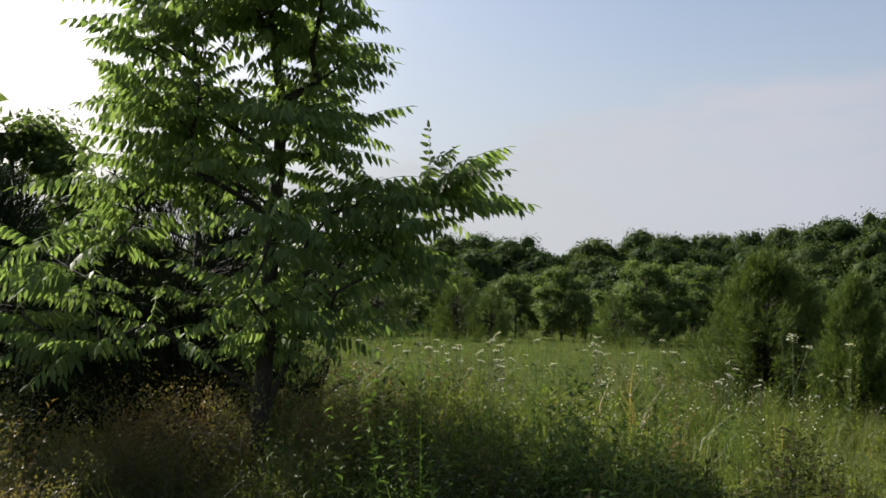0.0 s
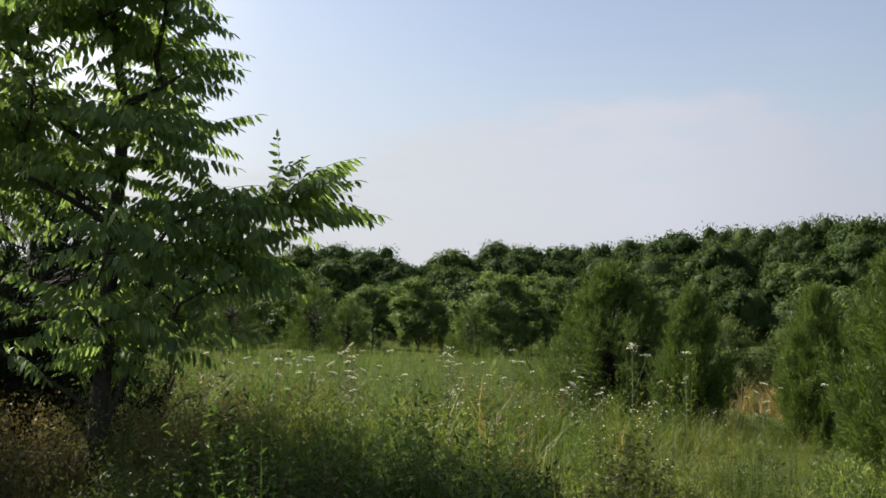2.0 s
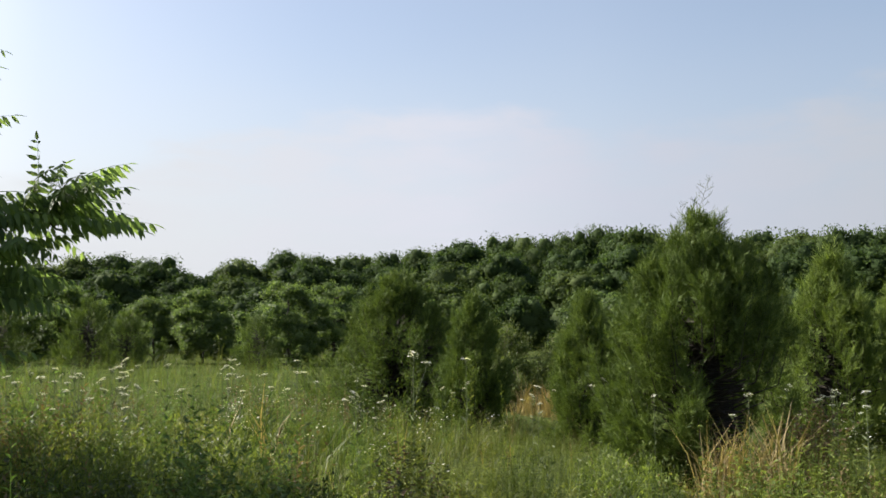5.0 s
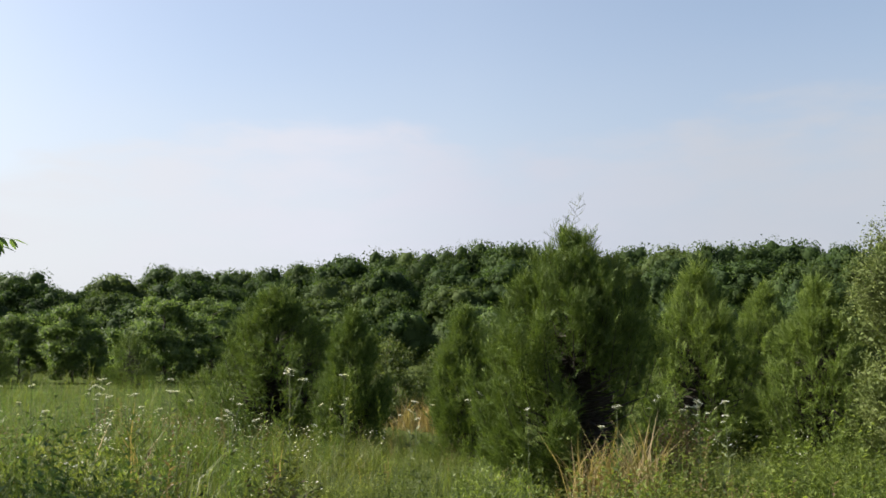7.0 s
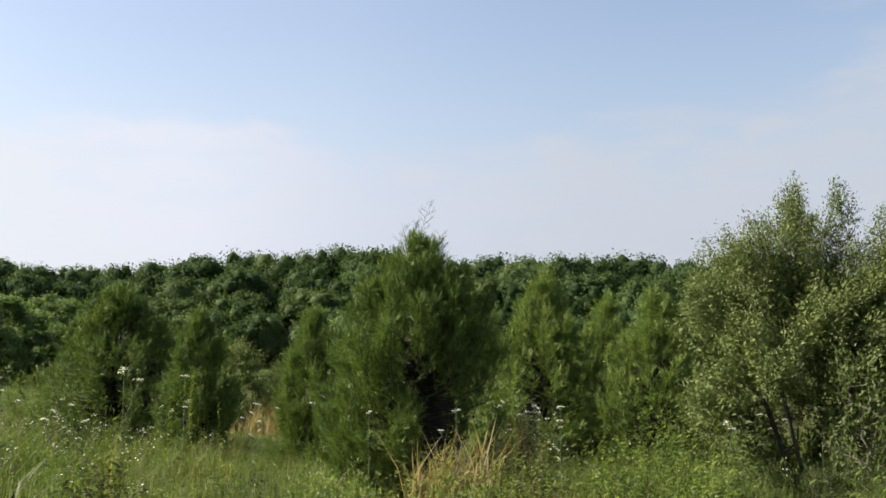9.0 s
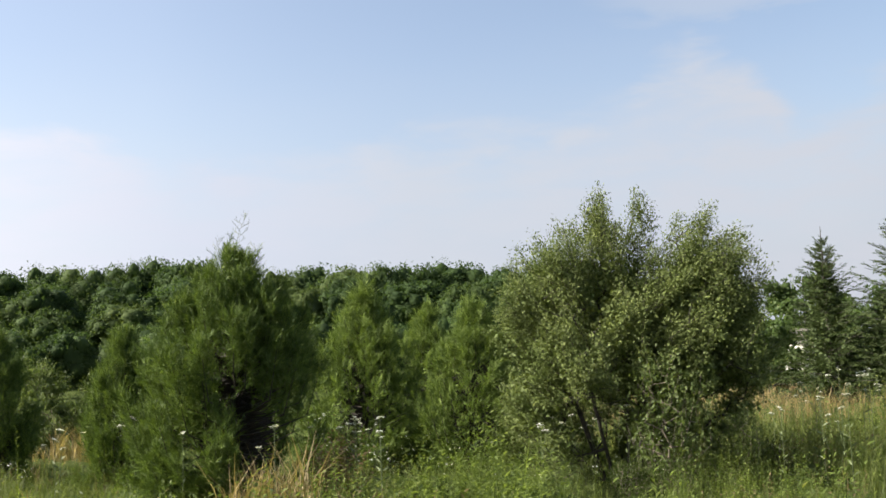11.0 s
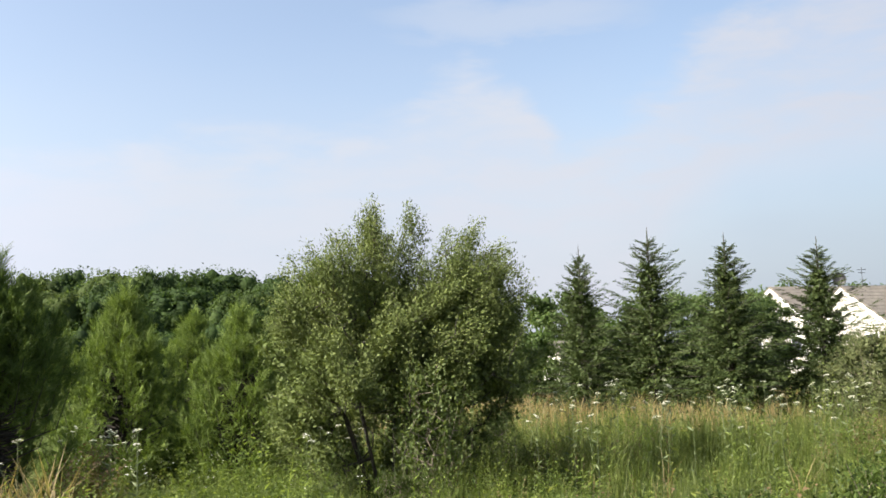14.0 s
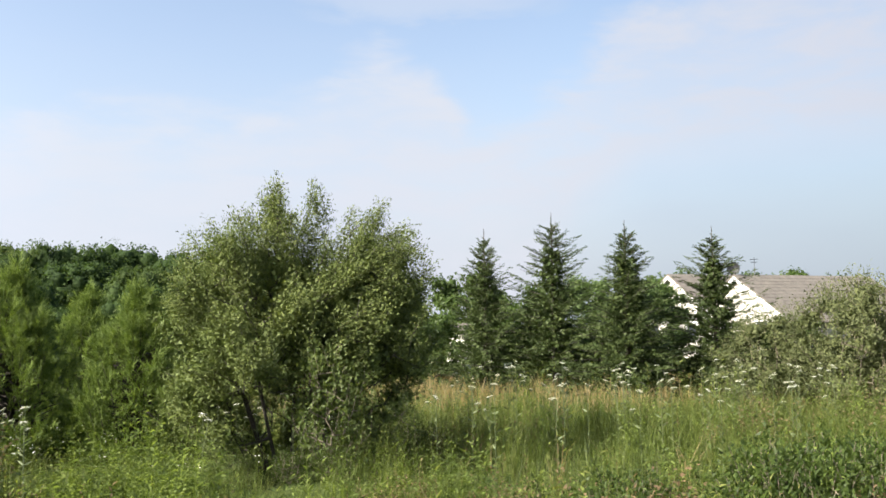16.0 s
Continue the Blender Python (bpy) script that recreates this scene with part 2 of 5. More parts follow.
def scatter(shape, M, P):
    """Copies of shape (V, F), each turned and scaled by its 3 x 3 matrix and set at its place, as one (V, F)."""
    V, F = shape
    out = np.einsum("kij,nj->kni", M, V) + P[:, None, :]
    return out.reshape(-1, 3), (F[None] + (np.arange(len(P)) * len(V))[:, None, None]).reshape(-1, 3)


def unit(a):
    return a / np.maximum(np.linalg.norm(a, axis=-1, keepdims=True), 1e-9)


def turns(ahead, size, up=None):
    """Matrices that send x to ahead, with z as near to up (default: random) as may be."""
    x = unit(ahead)
    u = rng.normal(size=x.shape) if up is None else up
    y = unit(np.cross(u, x))
    z = np.cross(x, y)
    return np.stack([x, y, z], -1) * np.asarray(size).reshape(-1, 1, 1)


def upright(n, size, lean=0.15):
    """Matrices for plants: z up with a little lean, turned at random."""
    up = unit(np.c_[rng.normal(0, lean, n), rng.normal(0, lean, n), np.ones(n)])
    a = rng.uniform(0, 2 * np.pi, n)
    x = np.c_[np.cos(a), np.sin(a), np.zeros(n)]
    y = unit(np.cross(up, x)); x = np.cross(y, up)
    return np.stack([x, y, up], -1) * np.asarray(size).reshape(-1, 1, 1)


def part(name, me, parent, label=""):
    ob = new(name, me)
    ob.parent = parent
    return tagged(ob, label)


def thing(name, label, category, at=(0, 0, 0), group="", turn=0.0):
    ob = new(name)
    ob.empty_display_size = 0.2
    ob.matrix_basis = pose(*at, 0, 0, turn)
    return tagged(ob, label, category, group)


def leaf_shape(width, fold=0.12, droop=0.0):
    V = np.array([(0, 0, 0), (0.42, width / 2, fold * width), (1, 0, -droop), (0.42, -width / 2, fold * width)])
    return V, np.array([(0, 2, 1), (0, 3, 2)])


def tubes(A, B, ra, rb, sides=5):
    """Tapered tubes from points A to B."""
    d = unit(B - A)
    ref = np.where(np.abs(d[:, 2:3]) > 0.9, np.array([[1.0, 0, 0]]), np.array([[0, 0, 1.0]]))
    u = unit(np.cross(d, ref)); v = np.cross(d, u)
    ang = np.arange(sides) * 2 * np.pi / sides
    ring = np.cos(ang)[None, :, None] * u[:, None] + np.sin(ang)[None, :, None] * v[:, None]
    V = np.concatenate([A[:, None] + ring * ra[:, None, None], B[:, None] + ring * rb[:, None, None]], 1)
    F = []
    for k in range(sides):
        j = (k + 1) % sides
        F += [(k, j, sides + k), (j, sides + j, sides + k)]
    F = np.array(F)
    return V.reshape(-1, 3), (F[None] + (np.arange(len(A)) * 2 * sides)[:, None, None]).reshape(-1, 3)


def grow(stem, tips, step=0.18, tip_radius=0.006, power=0.5, rise=0.6, sag=0.0):
    """A branching skeleton: the stem's points, then every tip joined to the nearest branch by a curved shoot.
    Returns starts, ends, radii at both, and the direction in which each tip points."""
    P, parent = [np.array(p, float) for p in stem], [-1] + list(range(len(stem) - 1))
    reach = np.linalg.norm(np.asarray(tips) - np.asarray(stem)[:, None], axis=-1).min(0)
    ends, ways = [], []
    for k in np.argsort(reach):
        t = np.asarray(tips[k], float)
        N = np.array(P)
        off = t - N
        cost = np.linalg.norm(off, axis=1) + rise * np.maximum(0, 0.5 * np.linalg.norm(off[:, :2], axis=1) - off[:, 2])
        j = int(np.argmin(cost))
        a = P[j]
        n = max(1, int(np.linalg.norm(t - a) / step))
        mid = (a + t) / 2 + np.array([0, 0, -sag]) * np.linalg.norm(t - a) + rng.normal(0, 0.06, 3) * np.linalg.norm(t - a)
        for q in range(1, n + 1):
            s = q / n
            P.append((1 - s) ** 2 * a + 2 * s * (1 - s) * mid + s * s * t)
            parent.append(j)
            j = len(P) - 1
        ends.append(j); ways.append(unit(P[j] - P[parent[j]]))
    P = np.array(P)
    load = np.zeros(len(P))
    load[ends] += 1
    for j in range(len(P) - 1, 0, -1):
        load[parent[j]] += load[j]
    r = tip_radius * np.maximum(load, 1) ** power
    k = np.arange(1, len(P)); pa = np.array(parent)[1:]
    return P[pa], P[k], np.minimum(r[pa], r[k] * 1.6), r[k], P[ends], np.array(ways)


def in_shape(n, profile, centre, squash=1.0, core=0.0, lobes=0.25, seed=0):
    """n points inside a body of rotation: profile is (height, radius) pairs; core keeps the points off the axis."""
    z0, r0 = np.array(profile).T
    g = np.random.default_rng(seed)
    z = g.uniform(z0[0], z0[-1], n * 6)
    keep = g.uniform(0, r0.max() ** 1.5, n * 6) < np.interp(z, z0, r0) ** 1.5
    z = z[keep][:n]
    a = g.uniform(0, 2 * np.pi, len(z))
    wob = 1 + lobes * np.sin(2 * a + 1.3 * z + seed) * 0.6 + lobes * np.sin(5 * a - 2.1 * z + 2 * seed) * 0.4
    r = np.interp(z, z0, r0) * wob * np.sqrt(g.uniform(core * core, 1, len(z)))
    return np.c_[centre[0] + r * np.cos(a), centre[1] + r * np.sin(a) * squash, centre[2] + z]

# ---- ground ----
def hill(x, y):
    """Height of the ground: level meadow that dips among the cedars, and a wooded rise beyond it."""
    d, a = np.hypot(x, y), np.degrees(np.arctan2(-x, y))
    rise = np.clip((d - 62) / 60, 0, 1.0) * np.clip((a + 66) / 10, 0, 1) * np.clip((70 - a) / 20, 0, 1)
    dip = np.clip((d - 10.5) / 10, 0, 1) * np.clip((42 - d) / 14, 0, 1) * np.clip((-11 - a) / 7, 0, 1) * np.clip((a + 61) / 8, 0, 1)
    return 5.0 * rise * rise * (3 - 2 * rise) - 0.52 * dip


def build_ground():
    radii = np.r_[0.0, np.geomspace(1.2, 3500, 90)]
    turn = np.linspace(0, 2 * np.pi, 121)[:-1]
    R, A = np.meshgrid(radii[1:], turn, indexing="ij")
    X, Y = R * np.cos(A), R * np.sin(A)
    Z = hill(X, Y) + 0.03 * np.sin(1.7 * X + 0.6 * Y) * np.cos(1.3 * Y) * (R < 60)
    V = np.r_[[[0, 0, 0]], np.c_[X.ravel(), Y.ravel(), Z.ravel()]]
    n, F = len(turn), []
    for k in range(n):
        j = (k + 1) % n
        F.append((0, 1 + k, 1 + j))
        for q in range(len(radii) - 2):
            a, b = 1 + q * n, 1 + (q + 1) * n
            F += [(a + k, b + k, b + j), (a + k, b + j, a + j)]
    ob = new("ground", mesh_of("ground", V, F, EARTH))
    for p in ob.data.polygons:
        p.use_smooth = True
    tagged(ob, "level meadow soil with matted green and dry growth", "ground", kind="structure")


build_ground()


# ---- plant shapes ----
def pinnate_leaf(pairs=9, droop=0.35):
    """A long compound leaf along x: an arching stalk with hanging leaflets in pairs."""
    xs = np.linspace(0.0, 1, 8)
    arch = lambda x: 0.16 * x - droop * x * x
    line = np.c_[xs, 0 * xs, arch(xs)]
    pieces = [tubes(line[:-1], line[1:], np.linspace(0.008, 0.003, 7), np.linspace(0.007, 0.002, 7), 3)]
    at = np.linspace(0.16, 0.97, pairs)
    size = 0.235 * np.sin(np.pi * np.clip(0.22 + 0.66 * at, 0, 1)) ** 0.6
    V = np.array([(0, 0, 0), (0.25, 0.165, 0.02), (0.25, -0.165, 0.02), (0.65, 0.12, -0.03), (0.65, -0.12, -0.03), (1, 0, -0.12)])
    F = np.array([(0, 2, 1), (1, 2, 4), (1, 4, 3), (3, 4, 5)])
    for side in (-1, 1):
        way = np.c_[rng.uniform(0.15, 0.45, pairs), side * rng.uniform(0.28, 0.65, pairs), rng.uniform(-1.0, -0.6, pairs)]
        up = np.c_[np.full(pairs, 0.45), side * np.full(pairs, 0.8), np.full(pairs, 0.3)] + rng.normal(0, 0.35, (pairs, 3))
        pieces.append(scatter((V, F), turns(way, size, up), np.c_[at, 0 * at, arch(at)]))
    pieces.append(scatter((V, F), turns(np.array([[1.0, 0, -0.5]]), [0.16], np.array([[0.3, 0, 1.0]])), np.array([[1.0, 0, arch(1.0)]])))
    return join(pieces)


def spray(twigs=11, width=0.11, spread=0.7, length=0.45):
    """A feathery cedar spray along x."""
    pieces = []
    V = np.array([(0, -0.5, 0), (0, 0.5, 0), (1, 0, 0)]); F = np.array([(0, 1, 2)])
    at = np.linspace(0.05, 0.85, twigs)
    ang = np.arange(twigs) * 2.4
    way = np.c_[np.ones(twigs), spread * np.cos(ang), spread * np.sin(ang)]
    M = turns(way, np.ones(twigs)) * np.stack([length * (1 - 0.55 * at), np.full(twigs, width), np.ones(twigs)], -1)[:, None, :]
    pieces.append(scatter((V, F), M, np.c_[at, 0 * at, 0 * at]))
    M = turns(np.array([[1.0, 0, 0]] * 2), np.ones(2)) * np.array([[1.0, width * 0.8, 1]])[:, None, :]
    pieces.append(scatter((V, F), M, np.zeros((2, 3))))
    return join(pieces)


def cedar_mesh(seed, height, profile, branches, per, size, curl=0.5, hollow=False):
    """Trunk and crown of a red cedar: branches that sweep out and then up, feathered with fine sprays."""
    g = np.random.default_rng(seed)
    z0, r0 = np.array(profile).T
    z0 = z0 * height
    zt = g.uniform(0, 1, branches) ** 1.1 * height * 0.97 + 0.1
    a = np.arange(branches) * 2.39996 + g.uniform(-0.5, 0.5, branches)
    wob = 1 + 0.14 * np.sin(3 * a + 2.2 * zt + seed) + 0.09 * np.sin(7 * a - 3 * zt) + g.normal(0, 0.16, branches)
    r = np.interp(zt, z0, r0) * wob
    if hollow:   # dead and bare low down on one side
        keep = ~((np.cos(a + 0.95) > 0.3) & (zt < 1.5) & (g.uniform(0, 1, branches) < 0.94))
        zt, a, r = zt[keep], a[keep], r[keep]
        branches = len(r)
    tip = np.c_[r * np.cos(a), r * np.sin(a), zt + g.normal(0, 0.05, branches)]
    base = np.c_[0.06 * np.cos(a), 0.06 * np.sin(a), np.maximum(0.08, zt - 0.55 * r - 0.25)]
    mid = np.c_[0.8 * r * np.cos(a), 0.8 * r * np.sin(a), base[:, 2] * 0.65 + zt * 0.35 - 0.05]
    wood = [tubes(np.array([[0, 0, 0]]), np.array([[0.0, 0, height * 0.92]]), np.array([0.035 * height]), np.array([0.008]), 7)]
    wood.append(tubes(base, mid, np.full(branches, 0.012), np.full(branches, 0.007), 3))
    wood.append(tubes(mid, tip, np.full(branches, 0.007), np.full(branches, 0.003), 3))
    # dead inner twigs under the green shell, added dark to deepen the shade inside
    n = 3 * branches
    b, h = g.uniform(0, 2 * np.pi, n), g.uniform(0.05, 0.62, n) * height
    q = np.interp(h, z0, r0) * g.uniform(0.3, 0.62, n)
    wood.append(tubes(np.c_[0 * b, 0 * b, h], np.c_[q * np.cos(b), q * np.sin(b), h + g.uniform(-0.1, 0.25, n)], np.full(n, 0.02), np.full(n, 0.009), 3))
    s = (g.uniform(0.25, 1.05, (branches, per)) ** 0.55)[..., None]
    A, M, B = base[:, None], mid[:, None], tip[:, None]
    P = (1 - s) ** 2 * A + 2 * s * (1 - s) * M + s * s * B
    run = unit(2 * (1 - s) * (M - A) + 2 * s * (B - M))
    P = P + g.normal(0, 1, P.shape) * (0.6 * size * (1.22 - 0.95 * s))
    way = run + np.array([0, 0, 0.25]) + g.normal(0, curl, P.shape)
    n = branches * per
    crown = scatter(spray(11, 0.042, 0.5, 0.55), turns(way.reshape(-1, 3), size * g.uniform(0.5, 1.35, n)), P.reshape(-1, 3))
    pick = g.uniform(0.35, 0.7, (branches, 1))
    core = (1 - pick) ** 2 * base + 2 * pick * (1 - pick) * mid + pick * pick * tip
    crown = join([crown, tangle(core, 0.5 * np.minimum(r, 0.55) * g.uniform(0.24, 0.46, branches) + 0.03, 32, 0.05, g, 0.9, 0.8, 1.0, 0.1)])
    return join(wood), crown


def lumps(P, R, g):
    """Uneven little bodies of foliage at places P with radii R, which fill a crown from within."""
    t = (1 + 5 ** 0.5) / 2
    V = unit(np.array([(-1, t, 0), (1, t, 0), (-1, -t, 0), (1, -t, 0), (0, -1, t), (0, 1, t), (0, -1, -t), (0, 1, -t), (t, 0, -1), (t, 0, 1), (-t, 0, -1), (-t, 0, 1)], float))
    F = np.array([(0, 11, 5), (0, 5, 1), (0, 1, 7), (0, 7, 10), (0, 10, 11), (1, 5, 9), (5, 11, 4), (11, 10, 2), (10, 7, 6), (7, 1, 8), (3, 9, 4), (3, 4, 2), (3, 2, 6), (3, 6, 8), (3, 8, 9), (4, 9, 5), (2, 4, 11), (6, 2, 10), (8, 6, 7), (9, 8, 1)])
    W = V[None] * (R[:, None] * g.uniform(0.62, 1.08, (len(P), 12)))[..., None] + P[:, None]
    return W.reshape(-1, 3), (F[None] + (np.arange(len(P)) * 12)[:, None, None]).reshape(-1, 3)


def tangle(P, R, n, leaf, g, flat=0.75, rough=0.4, reach=1.15, inner=0.72):
    """n small pointed leaves round each place, facing outwards."""
    d = unit(g.normal(size=(len(P) * n, 3)))
    d[:, 2] = d[:, 2] * 0.8 + 0.2
    at = P.repeat(n, 0) + d * (R.repeat(n) * g.uniform(inner, reach, len(d)))[:, None] * np.array([1, 1, flat])
    up = d + np.array([0, 0, 0.25]) + g.normal(0, rough, d.shape)
    tri = np.array([(0, -0.42, 0), (0.15, 0.45, 0.06), (1, 0.05, -0.08)]), np.array([(0, 2, 1)])
    return scatter(tri, turns(np.cross(up, g.normal(0, 1, d.shape)), leaf * g.uniform(0.5, 1.35, len(d)), up), at)


def broad_mesh(seed, profile, clumps, leaves, leaf, clump=0.55):
    """Trunk, limbs and crown of a broad-leaved tree: leaves gathered into uneven clumps."""
    g = np.random.default_rng(seed)
    tips = in_shape(clumps, profile, (0, 0, 0), 1.0, 0.45, 0.3, seed)
    top = profile[-1][0]
    stem = [(0.04 * np.sin(3 * k + seed), 0.04 * np.cos(2 * k), k * top * 0.8 / 8) for k in range(9)]
    A, B, ra, rb, E, W = grow(stem, tips, step=top * 0.09, tip_radius=0.0022 * top, power=0.5)
    wood = tubes(A, B, ra, rb, 5)
    R = clump * g.uniform(0.6, 1.25, len(E))
    crown = join([lumps(E, R * 0.55, g), tangle(E, R, leaves, leaf, g, 0.8, 0.6, 1.15, 0.5)])
    return wood, crown


def plant(name, label, category, meshes, at, names=("trunk", "crown"), group="", turn=0.0, scale=1.0):
    ob = thing(name, label, category, (at[0], at[1], at[2] + float(hill(at[0], at[1]))), group, turn)
    for nm, me in zip(names, meshes):
        part(nm, me, ob)
    ob.scale = (scale,) * 3
    return ob


def two(key, built, leaf_mat, bark=BARK_DARK):
    return mesh_of(key + "_trunk", *built[0], bark), mesh_of(key + "_crown", *built[1], leaf_mat)


# ---- the young tree with long pinnate leaves ----
def build_young_tree():
    g = np.random.default_rng(5)
    base = np.array([-1.40, 7.3, 0.0])
    stem = [(0, 0, 0), (0.01, 0, 0.3), (0.02, 0, 0.6), (0.03, 0, 0.9), (0.05, 0, 1.2), (0.06, 0.02, 1.55), (0.07, 0, 1.9), (0.08, 0, 2.3), (0.12, 0, 2.7), (0.12, 0.03, 3.2), (0.05, 0, 3.7), (0.0, 0, 4.2)]
    low = in_shape(21, [(1.35, 0.7), (1.6, 1.2), (2.2, 1.3), (2.5, 1.15)], (-0.2, 0, 0), 0.9, 0.45, 0.2, 3)
    mid = in_shape(58, [(2.3, 1.1), (2.7, 0.95), (3.3, 0.9), (4.0, 0.85)], (-0.15, 0, 0), 0.95, 0.12, 0.15, 4)
    top = in_shape(34, [(3.7, 0.85), (4.4, 0.7), (4.9, 0.35)], (-0.12, 0, 0), 0.95, 0.1, 0.2, 6)
    low = low[~((low[:, 0] > 0.45) & (low[:, 2] < 1.75))]
    side = np.array([(1.38, -0.05, 2.55), (1.28, 0.12, 2.5), (1.42, 0.05, 2.36), (1.0, -0.1, 2.4), (0.95, 0.1, 2.2), (0.9, -0.2, 2.4), (0.8, 0.1, 2.55), (0.92, -0.05, 2.5), (0.72, -0.25, 2.35), (1.05, 0.15, 2.4), (1.02, -0.2, 2.2), (0.88, 0.25, 2.05), (0.6, 0.3, 2.2), (0.75, 0.15, 2.1), (0.85, 0.0, 1.85), (0.6, -0.2, 1.7), (0.7, -0.2, 1.4), (0.5, 0.1, 1.5), (0.55, -0.25, 2.3), (0.62, 0.1, 2.55), (1.0, 0.25, 2.0),
                     (-0.8, 0, 2.8), (-0.78, 0.2, 3.2), (-0.75, -0.2, 3.6), (-0.78, 0.1, 4.0), (-0.95, -0.1, 2.4), (-0.7, 0, 4.35), (-0.6, -0.3, 3.0), (-0.55, -0.3, 3.8), (-0.75, -0.5, 3.45), (-0.8, 0.2, 3.1),
                     (-1.6, -0.4, 2.05), (-1.35, -0.5, 1.35), (-1.1, -0.6, 1.2), (-1.75, 0.1, 1.95), (-1.0, -0.8, 1.75), (-1.6, -0.5, 1.5), (-1.75, -0.3, 1.45)])
    tips = np.r_[low, mid, top]
    tips = np.r_[tips[~((tips[:, 0] > 0.58) & (tips[:, 2] > 2.1))], side]
    A, B, ra, rb, E, W = grow(stem, tips, 0.16, 0.006, 0.49, 0.9, -0.02)
    P, D, S, U = [], [], [], []
    for e, w in zip(E, W):
        out_spray = e[0] > 1.1
        n = 9 if out_spray else int(g.integers(5, 9))
        a = np.arange(n) * 2.4 + g.uniform(0, 6)
        h = np.linspace(-0.3, 0.6, n)
        out = np.c_[np.cos(a), np.sin(a), h * 0.6 + 0.1]
        away = unit(np.r_[e[:2], 0.0][None]) * min(0.55, 0.4 * np.hypot(*e[:2]))
        D.append(unit(out + away + (np.array([0.5, 0, 0.35]) if out_spray else 0.0) + g.normal(0, 0.22, (n, 3))))
        P.append(e - w * np.linspace(0.22, 0, n)[:, None])
        S.append(g.uniform(0.38, 0.64, n) * (1.2 if out_spray else 1.0))
        U.append(np.repeat([[0, 0, 1.0]], n, 0) + g.normal(0, 0.15, (n, 3)))
    P, D, S, U = (np.concatenate(q) for q in (P, D, S, U))
    kinds = [pinnate_leaf(9, 0.26), pinnate_leaf(8, 0.42), pinnate_leaf(10, 0.34)]
    which = g.integers(0, 3, len(P))
    crown = join([scatter(kinds[k], turns(D[which == k], S[which == k], U[which == k]), P[which == k]) for k in range(3)])
    # a second, leaning stem from low on the trunk
    lean = np.array([(0.02, 0, 0.62), (0.12, -0.02, 0.95), (0.26, -0.04, 1.25), (0.4, -0.02, 1.6), (0.62, 0.02, 1.95)])
    A, B, ra, rb = np.r_[A, lean[:-1]], np.r_[B, lean[1:]], np.r_[ra, [0.03, 0.026, 0.022, 0.017]], np.r_[rb, [0.026, 0.022, 0.017, 0.01]]
    ob = thing("young_tree", "young tree with long drooping pinnate leaves, backlit, at the meadow's edge", "tree", base)
    part("trunk", mesh_of("young_trunk", *tubes(A, B, ra, rb, 7), BARK_DARK), ob, "slim grey-brown forked trunk and limbs")
    part("crown", mesh_of("young_crown", *crown, LEAF_TREE), ob, "layered bright green compound leaves")


build_young_tree()

# ---- red cedars ----
FULL = [(0.0, 0.6), (0.1, 0.76), (0.35, 0.86), (0.62, 0.82), (0.79, 0.62), (0.9, 0.38), (1.0, 0.1)]
LEAN_ = [(0.0, 0.38), (0.2, 0.55), (0.45, 0.53), (0.7, 0.37), (0.88, 0.18), (1.0, 0.03)]
CONE = [(0.0, 1.0), (0.3, 1.35), (0.5, 1.22), (0.7, 0.86), (0.85, 0.5), (0.95, 0.2), (1.0, 0.05)]
FIR = [(0.0, 0.6), (0.15, 0.9), (0.38, 0.88), (0.6, 0.62), (0.8, 0.34), (0.92, 0.14), (1.0, 0.03)]
CEDAR_BIG = two("cedar_big", cedar_mesh(11, 2.72, FULL, 215, 84, 0.17, 0.6, True), LEAF_CEDAR)
CEDAR_WIDE = two("cedar_wide", cedar_mesh(12, 2.75, CONE, 230, 44, 0.2, 0.75), LEAF_CEDAR)
CEDAR_SLIM = two("cedar_slim", cedar_mesh(13, 2.25, LEAN_, 100, 54, 0.2), LEAF_CEDAR)
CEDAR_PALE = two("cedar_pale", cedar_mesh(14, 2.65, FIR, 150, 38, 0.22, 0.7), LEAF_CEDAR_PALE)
CEDAR_SHADE = two("cedar_shade", cedar_mesh(16, 2.8, [(h, r * 1.3) for h, r in FULL], 130, 17, 0.31), LEAF_CEDAR_SHADED)
CEDARS = "red cedars in the meadow"
big = plant("cedar", "large bushy red cedar with a bare sprig at its top", "cedar", CEDAR_BIG, (6.44, 8.5, 0.0), group=CEDARS)


